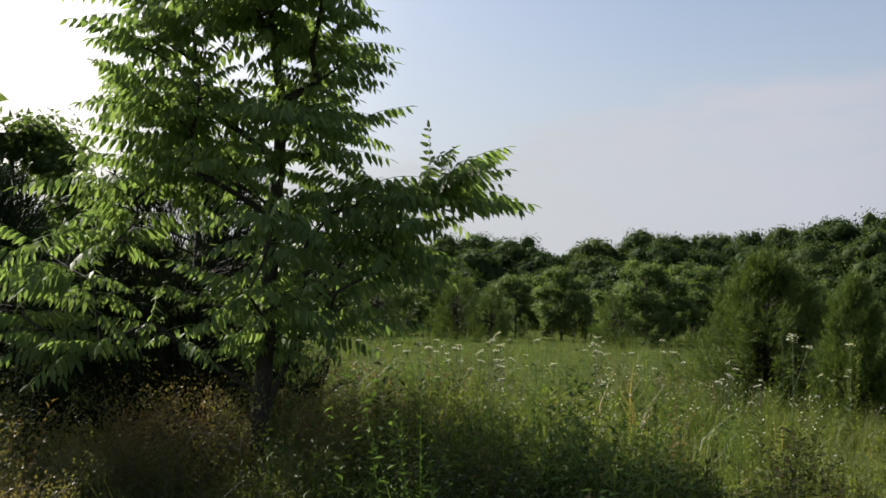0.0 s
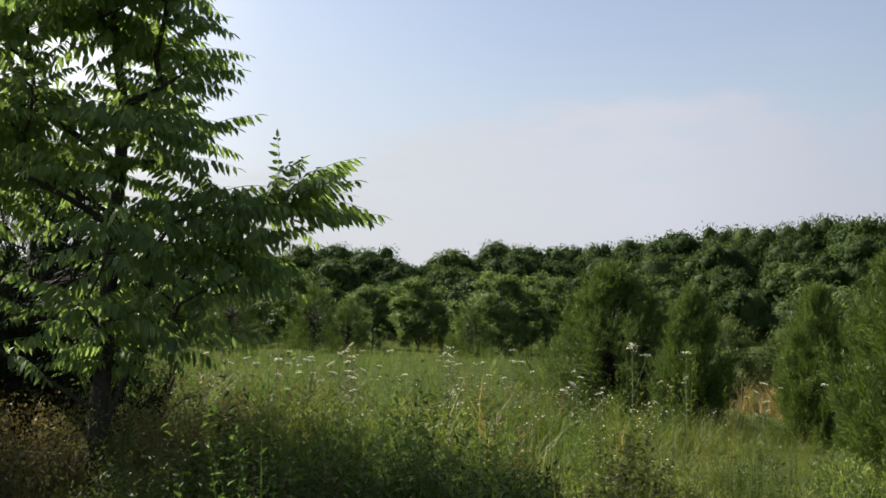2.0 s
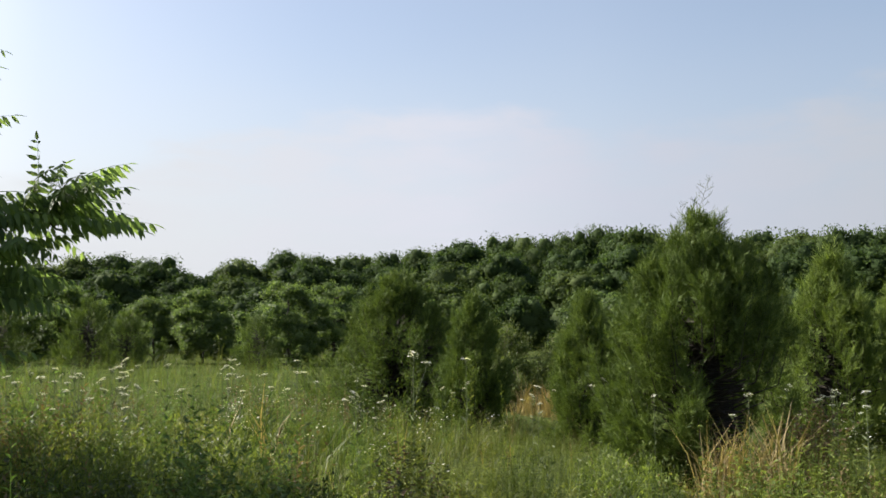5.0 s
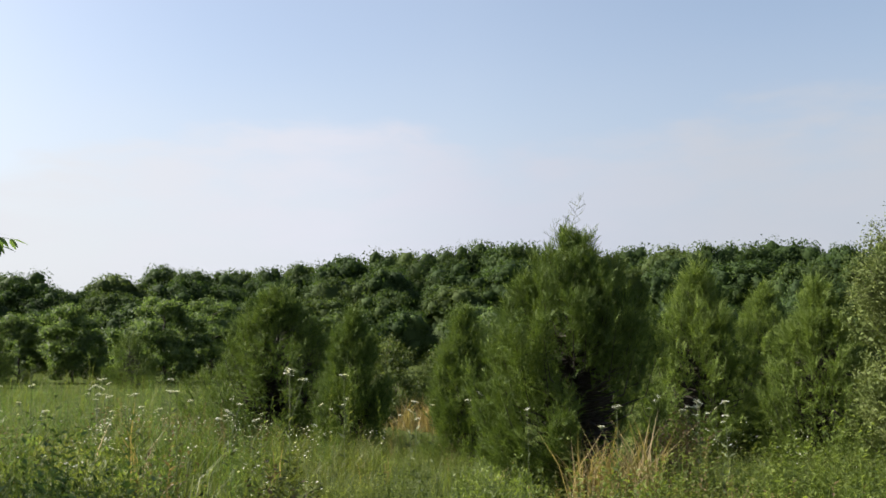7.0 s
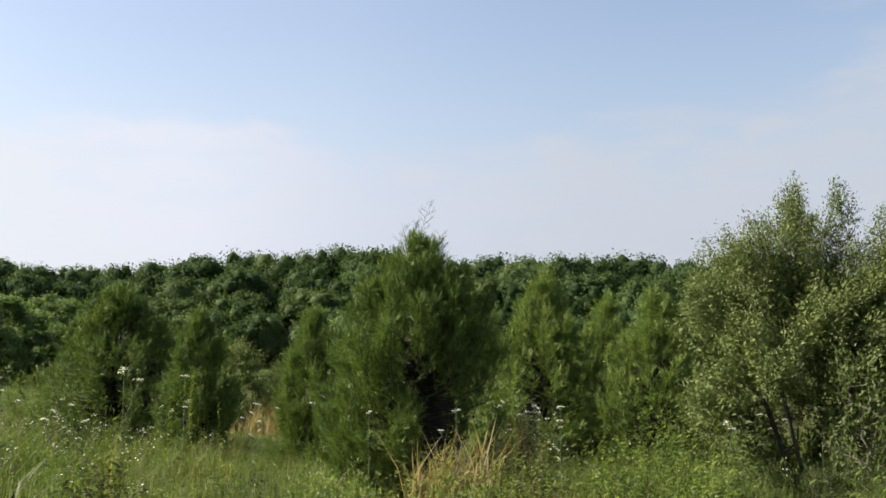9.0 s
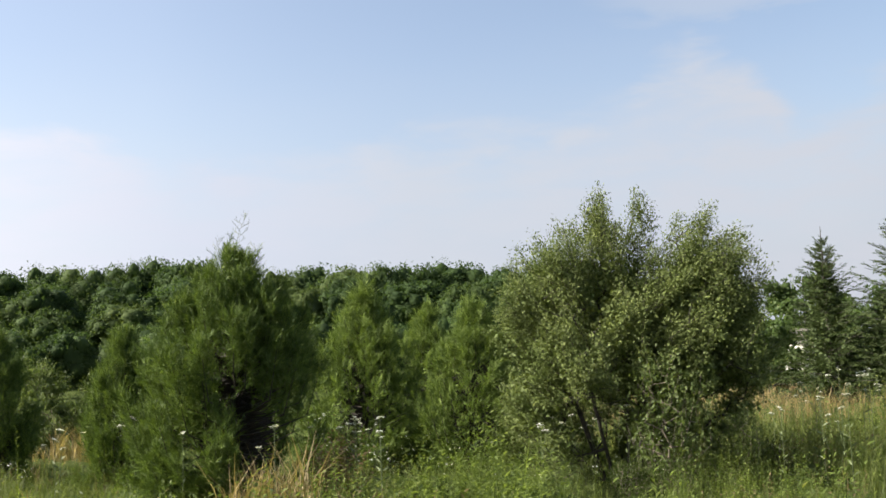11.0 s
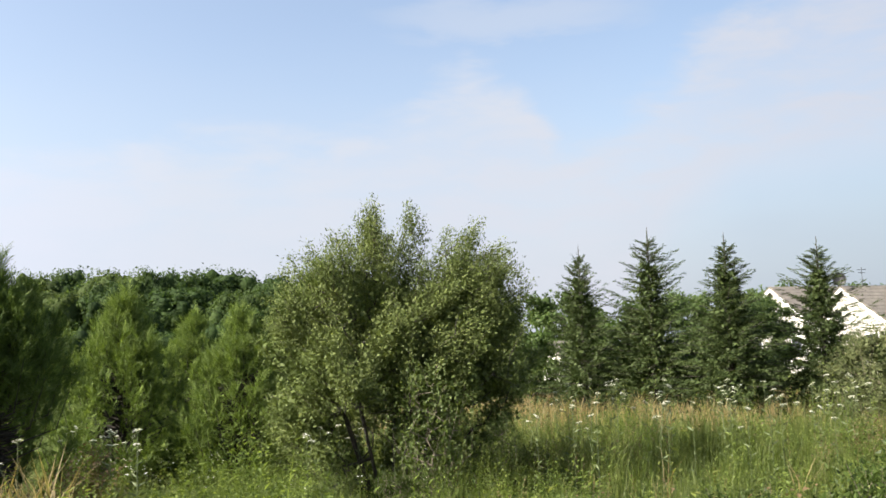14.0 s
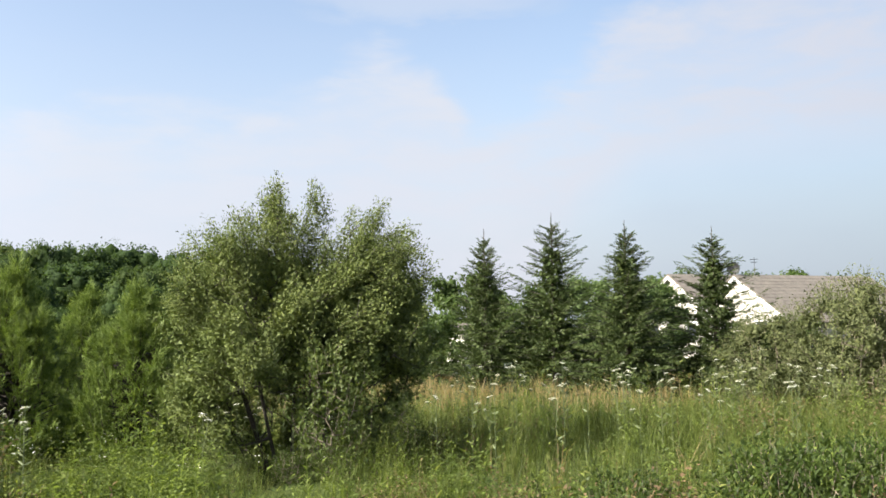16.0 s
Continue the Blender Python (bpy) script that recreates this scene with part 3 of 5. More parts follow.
def build_sprig(parent):
    """The thin nearly bare leaders that stand out of the crown, with short rising twigs."""
    g = np.random.default_rng(3)
    A, B, R = [], [], []
    for x0, y0, top, bend, twigs in ((0.0, 0.0, 3.27, 0.16, 17), (-0.1, 0.05, 2.98, -0.12, 9), (0.12, -0.04, 2.92, 0.2, 7)):
        z = np.linspace(2.5, top, 9)
        q = (z - 2.5) / (top - 2.5)
        line = np.c_[x0 + bend * q * q, y0 + 0.03 * np.sin(4 * q), z]
        A += list(line[:-1]); B += list(line[1:]); R += list(0.0042 - 0.0026 * q[:-1])
        for k in range(twigs):
            f = 0.15 + 0.82 * k / twigs
            p = np.array([np.interp(f, q, line[:, j]) for j in range(3)])
            a, n = 2.4 * k + g.uniform(-0.5, 0.5), (0.22 - 0.13 * f) * g.uniform(0.7, 1.3)
            e = p + np.array((np.cos(a) * n, np.sin(a) * n, 0.55 * n))
            A.append(p); B.append(e); R.append(0.0026)
            for s in (0.35, 0.6, 0.85):
                m = p + (e - p) * s
                A.append(m); B.append(m + np.array((g.normal(0, 0.02), g.normal(0, 0.02), g.uniform(0.02, 0.06)))); R.append(0.0018)
    A, B, R = np.array(A), np.array(B), np.array(R)
    part("sprig", mesh_of("cedar_sprig", *tubes(A, B, R, R * 0.7, 4), STEM), parent, "bare feathery leaders")


build_sprig(big)
for nm, mesh, at, turn, s, label in (
    ("cedar", CEDAR_WIDE, (6.44, 18.75, 0), 40, 1.15, "broad dark green red cedar standing in meadow grass"),
    ("cedar", CEDAR_SLIM, (6.86, 15.77, 0), 10, 1.06, "slim upright red cedar beside a broader one"),
    ("cedar", CEDAR_SLIM, (7.61, 12.98, 0), 130, 0.99, "small rounded red cedar with upswept sprays"),
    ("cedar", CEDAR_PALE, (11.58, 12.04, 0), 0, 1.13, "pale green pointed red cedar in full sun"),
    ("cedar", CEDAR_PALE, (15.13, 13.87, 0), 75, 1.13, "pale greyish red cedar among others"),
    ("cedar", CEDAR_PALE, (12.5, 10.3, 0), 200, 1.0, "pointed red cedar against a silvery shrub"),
    # these three carry their deep shade in the leaf colour
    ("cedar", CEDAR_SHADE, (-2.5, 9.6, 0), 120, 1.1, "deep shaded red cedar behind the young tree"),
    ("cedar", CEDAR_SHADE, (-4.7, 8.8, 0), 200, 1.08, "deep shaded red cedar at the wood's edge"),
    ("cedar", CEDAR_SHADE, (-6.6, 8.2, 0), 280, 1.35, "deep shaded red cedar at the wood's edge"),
):
    plant(nm, label, "cedar", mesh, at, group=CEDARS, turn=turn, scale=s)


# ---- the silvery shrub ----
def shrub_mesh(seed, tips, stems, leaf, per, width=0.32, shoot=0.4, loose=0.05, rise=0.8, tip_radius=0.003, fine=False, cores=None):
    """Many-stemmed shrub: every tip is a rising shoot set with small leaves. Returns the stems one by one, and the leaves."""
    g = np.random.default_rng(seed)
    woods, P, D = [], [], []
    owner = np.linalg.norm(tips[:, None, :2] * 0.5 - stems[None, :, :2], axis=-1).argmin(1)
    for k, s in enumerate(stems):
        mine = tips[owner == k]
        if not len(mine):
            continue
        out = unit(np.c_[mine[:, :2] * 0.6, mine[:, 2] * 0.0 + rise]) + g.normal(0, 0.22, mine.shape)
        foot = mine - out * shoot
        mid = mine.mean(0) * np.array([0.6, 0.6, 0.55])
        path = [s * (1 - q) ** 2 + 2 * q * (1 - q) * (s * 0.6 + mid * 0.4) + q * q * mid for q in np.linspace(0, 1, 6)]
        A, B, ra, rb, E, W = grow(path, foot, 0.14, tip_radius, 0.42, 0.5, 0.03)
        woods.append(join([tubes(A, B, ra, rb, 4), tubes(foot, mine, np.full(len(mine), tip_radius), np.full(len(mine), tip_radius * 0.5), 3)]))
        q = g.uniform(0, 1.02, (len(mine), per)) ** 0.8
        P.append((foot[:, None] + (mine - foot)[:, None] * q[..., None]).reshape(-1, 3) + g.normal(0, loose, (len(mine) * per, 3)))
        w = unit(out)[:, None] * 0.8 + g.normal(0, 0.55, (len(mine), per, 3))
        D.append(w.reshape(-1, 3))
    P, D = np.concatenate(P), np.concatenate(D)
    up = np.c_[P[:, :2] * 0.5, np.full(len(P), 0.8)] + g.normal(0, 0.6, P.shape)
    blade = (np.array([(0, -width / 2, 0.0), (0.3, width / 2, 0.05), (1, 0, -0.08)]), np.array([(0, 2, 1)])) if fine else leaf_shape(width, 0.15, 0.08)
    leaves = scatter(blade, turns(D, leaf * g.uniform(0.6, 1.2, len(P)), up), P)
    if cores is not None:
        leaves = join([leaves, tangle(cores, g.uniform(0.14, 0.27, len(cores)), 85, leaf * 1.3, g, 0.9, 0.8, 1.0, 0.1)])
    return woods, leaves


def shrub_parts(key, built, leaf_mat, bark=TWIG):
    return [mesh_of(key + "_stem", *w, bark) for w in built[0]] + [mesh_of(key + "_crown", *built[1], leaf_mat)]


def build_silvery_shrub():
    right, away = np.array([0.44, -0.90, 0]), np.array([0.9, 0.44, 0])   # across and along the line of sight
    g = np.random.default_rng(77)
    def boughs(n, per, spread, profile, seed):
        c = in_shape(n, profile, (0, 0, 0), 0.9, 0.55, 0.2, seed)
        return c.repeat(per, 0) + g.normal(0, spread, (len(c) * per, 3)) * np.array([1, 1, 0.9])
    left_lobe = boughs(74, 7, 0.15, [(0.35, 1.0), (0.9, 1.25), (1.8, 1.2), (2.4, 0.95), (2.9, 0.5)], 21)
    right_lobe = boughs(52, 6, 0.15, [(0.4, 0.5), (1.0, 0.75), (1.9, 0.92), (2.5, 0.8), (2.85, 0.45)], 22)
    def put(p, dx, dy):
        return p[:, :1] * right + p[:, 1:2] * away + np.c_[0 * p[:, 0], 0 * p[:, 0], p[:, 2]] + dx * right + dy * away
    shoots = np.array([(-0.3, 0, 3.35), (-0.15, 0.1, 3.65), (-0.05, -0.1, 3.5), (-0.22, 0.05, 3.5), (-0.1, 0.0, 3.4), (0.35, 0, 3.55), (0.45, 0.1, 3.35), (0.4, -0.05, 3.45), (-0.7, 0, 3.2), (-0.95, 0.1, 3.1), (-1.2, 0, 2.95), (-1.32, 0.1, 2.75),
                       (1.2, 0, 3.2), (1.25, 0.1, 3.3), (0.85, 0, 3.2), (1.5, 0, 3.0), (1.7, 0.1, 2.75), (1.05, -0.2, 3.12), (-0.5, 0.2, 3.25), (1.85, 0.0, 2.5), (0.7, 0.1, 2.9)])
    shoots = np.concatenate([shoots, shoots - np.array([0.03, 0, 0.16])])
    u = g.uniform(-1.55, 1.9, 130)
    brow = np.interp(u, [-1.6, -1.2, -0.7, -0.15, 0.15, 0.4, 0.6, 0.85, 1.2, 1.6, 1.95], [2.1, 2.75, 3.0, 3.45, 3.1, 3.2, 2.5, 2.8, 3.1, 2.75, 2.2])
    rim = np.c_[u, g.normal(0, 0.35, 130), brow - np.abs(g.normal(0, 0.28, 130))]
    tips = np.r_[put(left_lobe, -0.35, 0), put(right_lobe, 0.95, 0.15), put(shoots, 0, 0), put(rim, 0, 0)]
    cores = np.r_[put(left_lobe[::2] * np.array([0.8, 0.8, 0.9]), -0.35, 0), put(right_lobe * np.array([0.72, 0.72, 0.86]), 0.95, 0.15)]
    across = tips @ right
    tips = tips[~((tips[:, 2] < 1.35) & (tips @ away < 0.3) & (across > -0.65) & (across < 1.1) & (g.uniform(0, 1, len(tips)) < 0.93))]   # a hollow at the foot
    stems = np.array([(-0.12, 0, 0), (0.05, 0.1, 0), (0.2, -0.05, 0), (-0.25, 0.12, 0), (0.32, 0.1, 0)])
    stems = stems[:, :1] * right + stems[:, 1:2] * away
    across = cores @ right
    cores = cores[~((cores[:, 2] < 1.2) & (cores @ away < 0.3) & (across > -0.65) & (across < 1.1))]
    meshes = shrub_parts("silver", shrub_mesh(31, tips, stems, 0.04, 250, 0.46, 0.46, 0.05, tip_radius=0.004, fine=True, cores=cores), LEAF_OLIVE, BARK_DARK)
    ob = thing("shrub", "tall silvery-green many-stemmed shrub with upright shoots in the meadow", "shrub", (10.47, 6.22, 0))
    for me in meshes[:-1]:
        part("stem", me, ob, "dark branching stem")
    part("crown", meshes[-1], ob, "small narrow silvery leaves")


build_silvery_shrub()


def shrub(name, label, meshes, at, group, turn, scale):
    return plant(name, label, "shrub", meshes, at, ["stem"] * (len(meshes) - 1) + ["crown"], group, turn, scale)


def build_low_shrubs():
    g = np.random.default_rng(9)
    tips = in_shape(75, [(0.3, 0.35), (0.7, 0.5), (1.2, 0.42), (1.6, 0.2)], (0, 0, 0), 1, 0.4, 0.2, 33)
    sapling = shrub_parts("sapling", shrub_mesh(34, tips, np.array([(0.0, 0, 0), (0.08, 0.05, 0)]), 0.056, 34, 0.5, 0.28, 0.06), LEAF_SAPLING)
    shrub("sapling", "leafy light green sapling growing against the silvery shrub", sapling, (9.85, 5.25, 0), "saplings", 0, 1.0)
    shrub("sapling", "low leafy green sapling growing at the shrub's foot", sapling, (10.6, 4.7, 0), "saplings", 80, 0.6)
    tips = in_shape(170, [(0.25, 1.0), (0.6, 1.35), (1.3, 1.25), (1.8, 0.75), (2.1, 0.35)], (0, 0, 0), 1, 0.5, 0.25, 35)
    grey = shrub_parts("grey", shrub_mesh(36, tips, np.array([(0.0, 0, 0), (0.2, 0.1, 0), (-0.2, 0.1, 0), (0.1, -0.2, 0)]), 0.055, 110, 0.42, 0.5, 0.07, fine=True, cores=tips[::2] * np.array([0.75, 0.75, 0.85])), LEAF_GREY)
    for at, turn, s in (((20.4, 1.2, 0), 0, 0.98), ((19.8, -0.7, 0), 90, 1.3), ((21.6, -0.2, 0), 30, 1.25)):
        shrub("olive_shrub", "rounded grey-green olive shrub with pale leaves", grey, at, "olive shrubs", turn, s)
    pale = [me.copy() for me in grey]
    pale[-1].materials[0] = LEAF_SAPLING
    for at, turn, s in (((11.0, 23.6, 0), 20, 1.15), ((12.9, 22.4, 0), 90, 1.1)):
        shrub("pale_shrub", "rounded pale green shrub between the cedars", pale, at, "pale shrubs", turn, s)
    tips = in_shape(90, [(0.2, 0.6), (0.5, 0.75), (0.9, 0.5)], (0, 0, 0), 1, 0.3, 0.3, 37)
    brier = shrub_parts("brier", shrub_mesh(38, tips, np.array([(0.0, 0, 0), (0.3, 0.1, 0), (-0.3, 0.1, 0)]), 0.027, 80, 0.55, 0.28, 0.06, 0.5, fine=True), LEAF_BRIER)
    for k in range(17):
        a, d = radians(g.uniform(6, 34)), g.uniform(4.9, 8.6)
        shrub("brier", "tangled low brier with green and reddish-brown leaves", brier, (-d * math.sin(a), d * math.cos(a), 0), "briers under the trees", g.uniform(0, 360), g.uniform(0.8, 1.25))


build_low_shrubs()


def build_weed_bushes():
    g = np.random.default_rng(59)
    tips = in_shape(80, [(0.2, 0.4), (0.4, 0.5), (0.65, 0.3)], (0, 0, 0), 1, 0.2, 0.3, 39)
    bush = shrub_parts("weed_bush", shrub_mesh(40, tips, np.array([(0.0, 0, 0), (0.12, 0.05, 0)]), 0.045, 36, 0.45, 0.2, 0.05, fine=True), FORB_DARK)
    tips = in_shape(60, [(0.25, 0.32), (0.5, 0.4), (0.85, 0.22)], (0, 0, 0), 1, 0.2, 0.35, 44)
    tall = shrub_mesh(45, tips, np.array([(0.0, 0, 0), (0.1, 0.04, 0), (-0.08, 0.06, 0)]), 0.05, 32, 0.34, 0.3, 0.035, 1.3, fine=True)
    # last three: dark bushes added for the shade at the silvery shrub's foot
    for x, y, turn, s in ((6.3, -0.1, 0, 1.0), (6.8, 0.45, 60, 0.9), (5.7, -0.5, 140, 0.95), (7.6, -0.7, 220, 1.1), (1.1, 5.2, 20, 0.95), (0.5, 5.9, 100, 1.05), (1.7, 5.0, 250, 0.8), (-0.3, 6.3, 170, 1.1), (10.9, 4.5, 90, 0.85), (9.5, 5.55, 40, 0.6), (9.75, 5.1, 200, 0.65), (10.15, 4.75, 300, 0.65)):
        shrub("weed_bush", "low dark green leafy bush in the meadow", bush, (x, y, 0), "leafy bushes", turn, s)
    for a0, a1, d0, d1, n, low, high in ((-16, 4, 5.0, 6.3, 9, 0.8, 1.1), (-34, -20, 4.8, 5.6, 4, 0.5, 0.7), (-94, -86, 7.4, 9.6, 8, 1.05, 1.3), (-80, -72, 6.6, 8.0, 4, 0.8, 0.95)):
        for _ in range(n):
            a, d = radians(g.uniform(a0, a1)), g.uniform(d0, d1)
            shrub("weed_bush", "low dark green leafy bush in the meadow", bush, (-d * math.sin(a), d * math.cos(a), 0), "leafy bushes", g.uniform(0, 360), g.uniform(low, high))
    P, S = [], []
    for a0, a1, d0, d1, n, low, high in ((-16, 2, 6.6, 9.0, 16, 0.85, 1.15), (-34, -16, 5.4, 8.0, 14, 0.6, 0.85), (-66, -34, 4.6, 6.6, 16, 0.5, 0.72), (-92, -66, 5.0, 8.0, 12, 0.5, 0.75)):
        a, d = np.radians(g.uniform(a0, a1, n)), g.uniform(d0, d1, n)
        x, y = -d * np.sin(a), d * np.cos(a)
        P.append(np.c_[x, y, hill(x, y)]); S.append(g.uniform(low, high, n))
    P, M = np.concatenate(P), upright(sum(len(q) for q in S), np.concatenate(S), 0.05)
    for name, label, shape, mat in (("weed_clump_stems", "green stems of upright leafy weed clumps", join(tall[0]), STEM), ("weed_clumps", "upright bright green leafy weed clumps in the meadow", tall[1], FORB)):
        tagged(new(name, mesh_of(name, *scatter(shape, M, P), mat)), label, "weeds", kind="stuff")


build_weed_bushes()

# ---- middle and far trees ----
MAPLE = two("maple", broad_mesh(41, [(0.25, 1.2), (1.4, 1.7), (2.6, 1.6), (3.5, 0.9), (3.9, 0.3)], 70, 300, 0.095, 0.45), LEAF_MAPLE)
ROUND = two("round", broad_mesh(42, [(0.25, 1.7), (1.5, 2.1), (2.8, 1.8), (3.6, 1.0), (4.0, 0.3)], 70, 130, 0.14, 0.52), LEAF_BROAD)
ELM = two("elm", broad_mesh(43, [(0.2, 1.5), (1.2, 2.05), (2.3, 1.9), (3.3, 1.2), (4.0, 0.3)], 88, 270, 0.095, 0.47), LEAF_MAPLE)
MIDDLE = "trees beyond the meadow"
for nm, mesh, at, turn, s, label in (
    ("tree", MAPLE, (6.25, 49.6, 0), 0, 1.0, "bright green young maple beyond the meadow"),
    ("tree", ELM, (9.66, 45.0, 0), 0, 1.0, "rounded green tree beyond the meadow"),
    ("tree", ELM, (13.2, 50.0, 0), 90, 1.05, "rounded green tree beyond the meadow"),
    ("tree", MAPLE, (4.0, 51.8, 0), 120, 0.9, "small dark green tree beyond the meadow"),
    ("tree", ELM, (-0.6, 60.0, 0), 30, 1.15, "olive-green tree beyond the meadow"),
    ("tree", ROUND, (-6.0, 56.0, 0), 210, 1.1, "rounded tree seen through the young tree"),
    ("tree", ROUND, (-2.5, 57.0, 0), 30, 0.7, "low bushy tree beyond the meadow"),
    ("tree", ROUND, (2.2, 56.0, 0), 80, 0.6, "low bushy tree beyond the meadow"),
    ("tree", ROUND, (8.2, 54.5, 0), 140, 0.7, "low bushy tree beyond the meadow"),
    ("tree", ROUND, (11.8, 53.5, 0), 190, 0.6, "low bushy tree beyond the meadow"),
    ("tree", ROUND, (16.5, 52.0, 0), 230, 0.75, "low bushy tree beyond the meadow"),
    ("tree", ROUND, (21.0, 49.0, 0), 310, 0.75, "low bushy tree beyond the meadow"),
    ("tree", ROUND, (26.0, 44.0, 0), 30, 0.75, "low bushy tree beyond the meadow"),
    ("tree", MAPLE, (17.0, 44.0, 0), 60, 0.8, "small tree between the cedars"),
    ("tree", MAPLE, (14.0, 21.9, 0), 75, 0.78, "yellowish green sapling tree behind the big cedar"),
    ("tree", ROUND, (19.5, 27.0, 0), 15, 0.8, "green tree behind the cedars"),
    ("tree", ROUND, (31.0, 15.2, 0), 0, 0.95, "leafy green tree at the field's far edge"),
    ("tree", ROUND, (29.8, 15.6, 0), 140, 0.95, "leafy green tree at the field's far edge"),
    ("tree", MAPLE, (35.2, 8.8, 0), 40, 0.95, "leafy green tree behind the spruces"),
    ("tree", MAPLE, (33.0, 6.0, 0), 100, 0.85, "leafy green tree behind the spruces"),
    ("tree", ROUND, (38.5, 15.0, 0), 200, 1.1, "leafy green tree behind the white shed"),
    ("tree", ROUND, (33.0, 10.6, 0), 60, 0.85, "leafy green tree behind the spruces"),
    ("tree", ROUND, (27.4, 11.8, 0), 10, 0.62, "low leafy bush tree beside the spruces"),
    ("tree", ROUND, (27.4, 8.4, 0), 70, 0.55, "low leafy bush tree between the spruces"),
    ("tree", ROUND, (27.0, 6.4, 0), 170, 0.48, "low leafy bush tree between the spruces"),
    ("tree", ROUND, (27.0, 2.4, 0), 30, 0.45, "low leafy bush tree beside the spruces"),
    ("tree", ROUND, (26.5, 1.2, 0), 330, 0.5, "low leafy bush tree beside the spruces"),
    ("tree", ROUND, (84.2, 14.1, 0), 140, 1.75, "distant tree behind the houses"),
    ("tree", ROUND, (85.0, 7.4, 0), 20, 1.65, "distant tree behind the houses"),
    ("tree", ROUND, (85.3, 3.3, 0), 250, 1.7, "distant tree behind the houses"),
    ("tree", ELM, (-9.4, 20.5, 0), 45, 1.45, "tall dark tree at the wood's edge"),
    ("tree", ROUND, (-13.5, 19.0, 0), 145, 1.2, "tall dark tree at the wood's edge"),
    ("tree", MAPLE, (-11.9, 17.2, 0), 245, 2.3, "tall tree at the wood's edge"),
):
    plant(nm, label, "tree", mesh, at, group=MIDDLE, turn=turn, scale=s)
CEDAR_FAR = two("cedar_far", cedar_mesh(15, 2.8, [(h, r * 1.25) for h, r in FULL], 80, 14, 0.4), LEAF_CEDAR)
for at, turn, s in (((0.75, 48.0, 0), 0, 1.05), ((2.4, 46.5, 0), 60, 0.85), ((7.6, 42.0, 0), 120, 0.75), ((-3.0, 44.0, 0), 10, 1.1)):
    plant("cedar", "dark red cedar beyond the meadow", "cedar", CEDAR_FAR, at, group=CEDARS, turn=turn, scale=s)


# ---- spruces ----
def spruce_mesh(seed, height, width):
    """Trunk and crown of a spruce: uneven tiers of boughs, level below and rising towards the leader."""
    g = np.random.default_rng(seed)
    wood = [tubes(np.array([[0, 0, 0]]), np.array([[0, 0, height * 1.025]]), np.array([0.09]), np.array([0.006]), 7)]
    n = 170
    f = np.linspace(0.03, 0.93, n) + g.normal(0, 0.008, n)
    a = np.arange(n) * 2.39996 + g.uniform(-0.4, 0.4, n)
    r = (width * (1 - f) ** 0.95 + 0.03) * g.uniform(0.4, 1.25, n) * (1 + 0.22 * np.sin(2 * a + seed))
    A = np.c_[0 * f, 0 * f, f * height]
    B = A + np.c_[r * np.cos(a), r * np.sin(a), r * (-0.06 + 0.62 * f) + g.normal(0, 0.06, n)]
    wood.append(tubes(A, B, np.full(n, 0.012), np.full(n, 0.004), 3))
    per = 15
    s = np.linspace(0.1, 1.0, per)[None] * np.ones((n, 1))
    P = A[:, None] + (B - A)[:, None] * s[..., None]
    P[..., 2] += 0.1 * s * s * r[:, None] + g.normal(0, 0.02, s.shape)
    side = unit(np.cross(B - A, np.array([0, 0, 1.0])))
    sign = np.where(np.arange(per) % 2, 1.0, -1.0)[None, :, None]
    way = unit(B - A)[:, None] + side[:, None] * sign * g.uniform(0.3, 1.0, (n, per, 1)) + np.array([0, 0, -0.12]) + g.normal(0, 0.28, P.shape)
    sz = (0.085 + 0.07 * (1 - f[:, None]) + 0.265 * (r[:, None] / width) * (1.1 - 0.8 * s)) * g.uniform(0.75, 1.25, s.shape)
    crown = [scatter(spray(10, 0.1, 0.6, 0.5), turns(way.reshape(-1, 3), sz.ravel()), P.reshape(-1, 3))]
    tip = np.c_[np.zeros(9), np.zeros(9), np.linspace(height * 0.88, height * 0.985, 9)]
    crown.append(scatter(spray(10, 0.12, 0.6, 0.4), turns(np.tile([[0.0, 0, 1]], (9, 1)) + g.normal(0, 0.45, (9, 3)), np.linspace(0.17, 0.1, 9)), tip))
    q = np.linspace(0.05, 0.8, 46)
    b = np.arange(46) * 2.4
    w = 0.3 * width * (1 - q)
    crown.append(tangle(np.c_[w * np.cos(b), w * np.sin(b), q * height], 0.3 * width * (1 - q) + 0.03, 80, 0.1, g, 0.6, 0.8, 1.0, 0.1))
    return join(wood), join(crown)


SPRUCE_A = two("spruce_a", spruce_mesh(51, 4.8, 2.15), LEAF_SPRUCE)
SPRUCE_B = two("spruce_b", spruce_mesh(52, 4.3, 2.05), LEAF_SPRUCE)
for at, mesh, turn, s in (((25.6, 9.3, 0), SPRUCE_A, 0, 0.94), ((25.3, 7.2, 0), SPRUCE_A, 70, 1.0), ((23.8, 4.86, 0), SPRUCE_B, 10, 1.0), ((25.2, 2.93, 0), SPRUCE_B, 120, 0.97), ((27.5, 5.4, 0), SPRUCE_B, 200, 0.78), ((27.0, 8.3, 0), SPRUCE_B, 300, 0.7)):
    plant("spruce", "dark green pointed spruce in a row before the houses", "spruce", mesh, at, group="spruce row", turn=turn, scale=s)


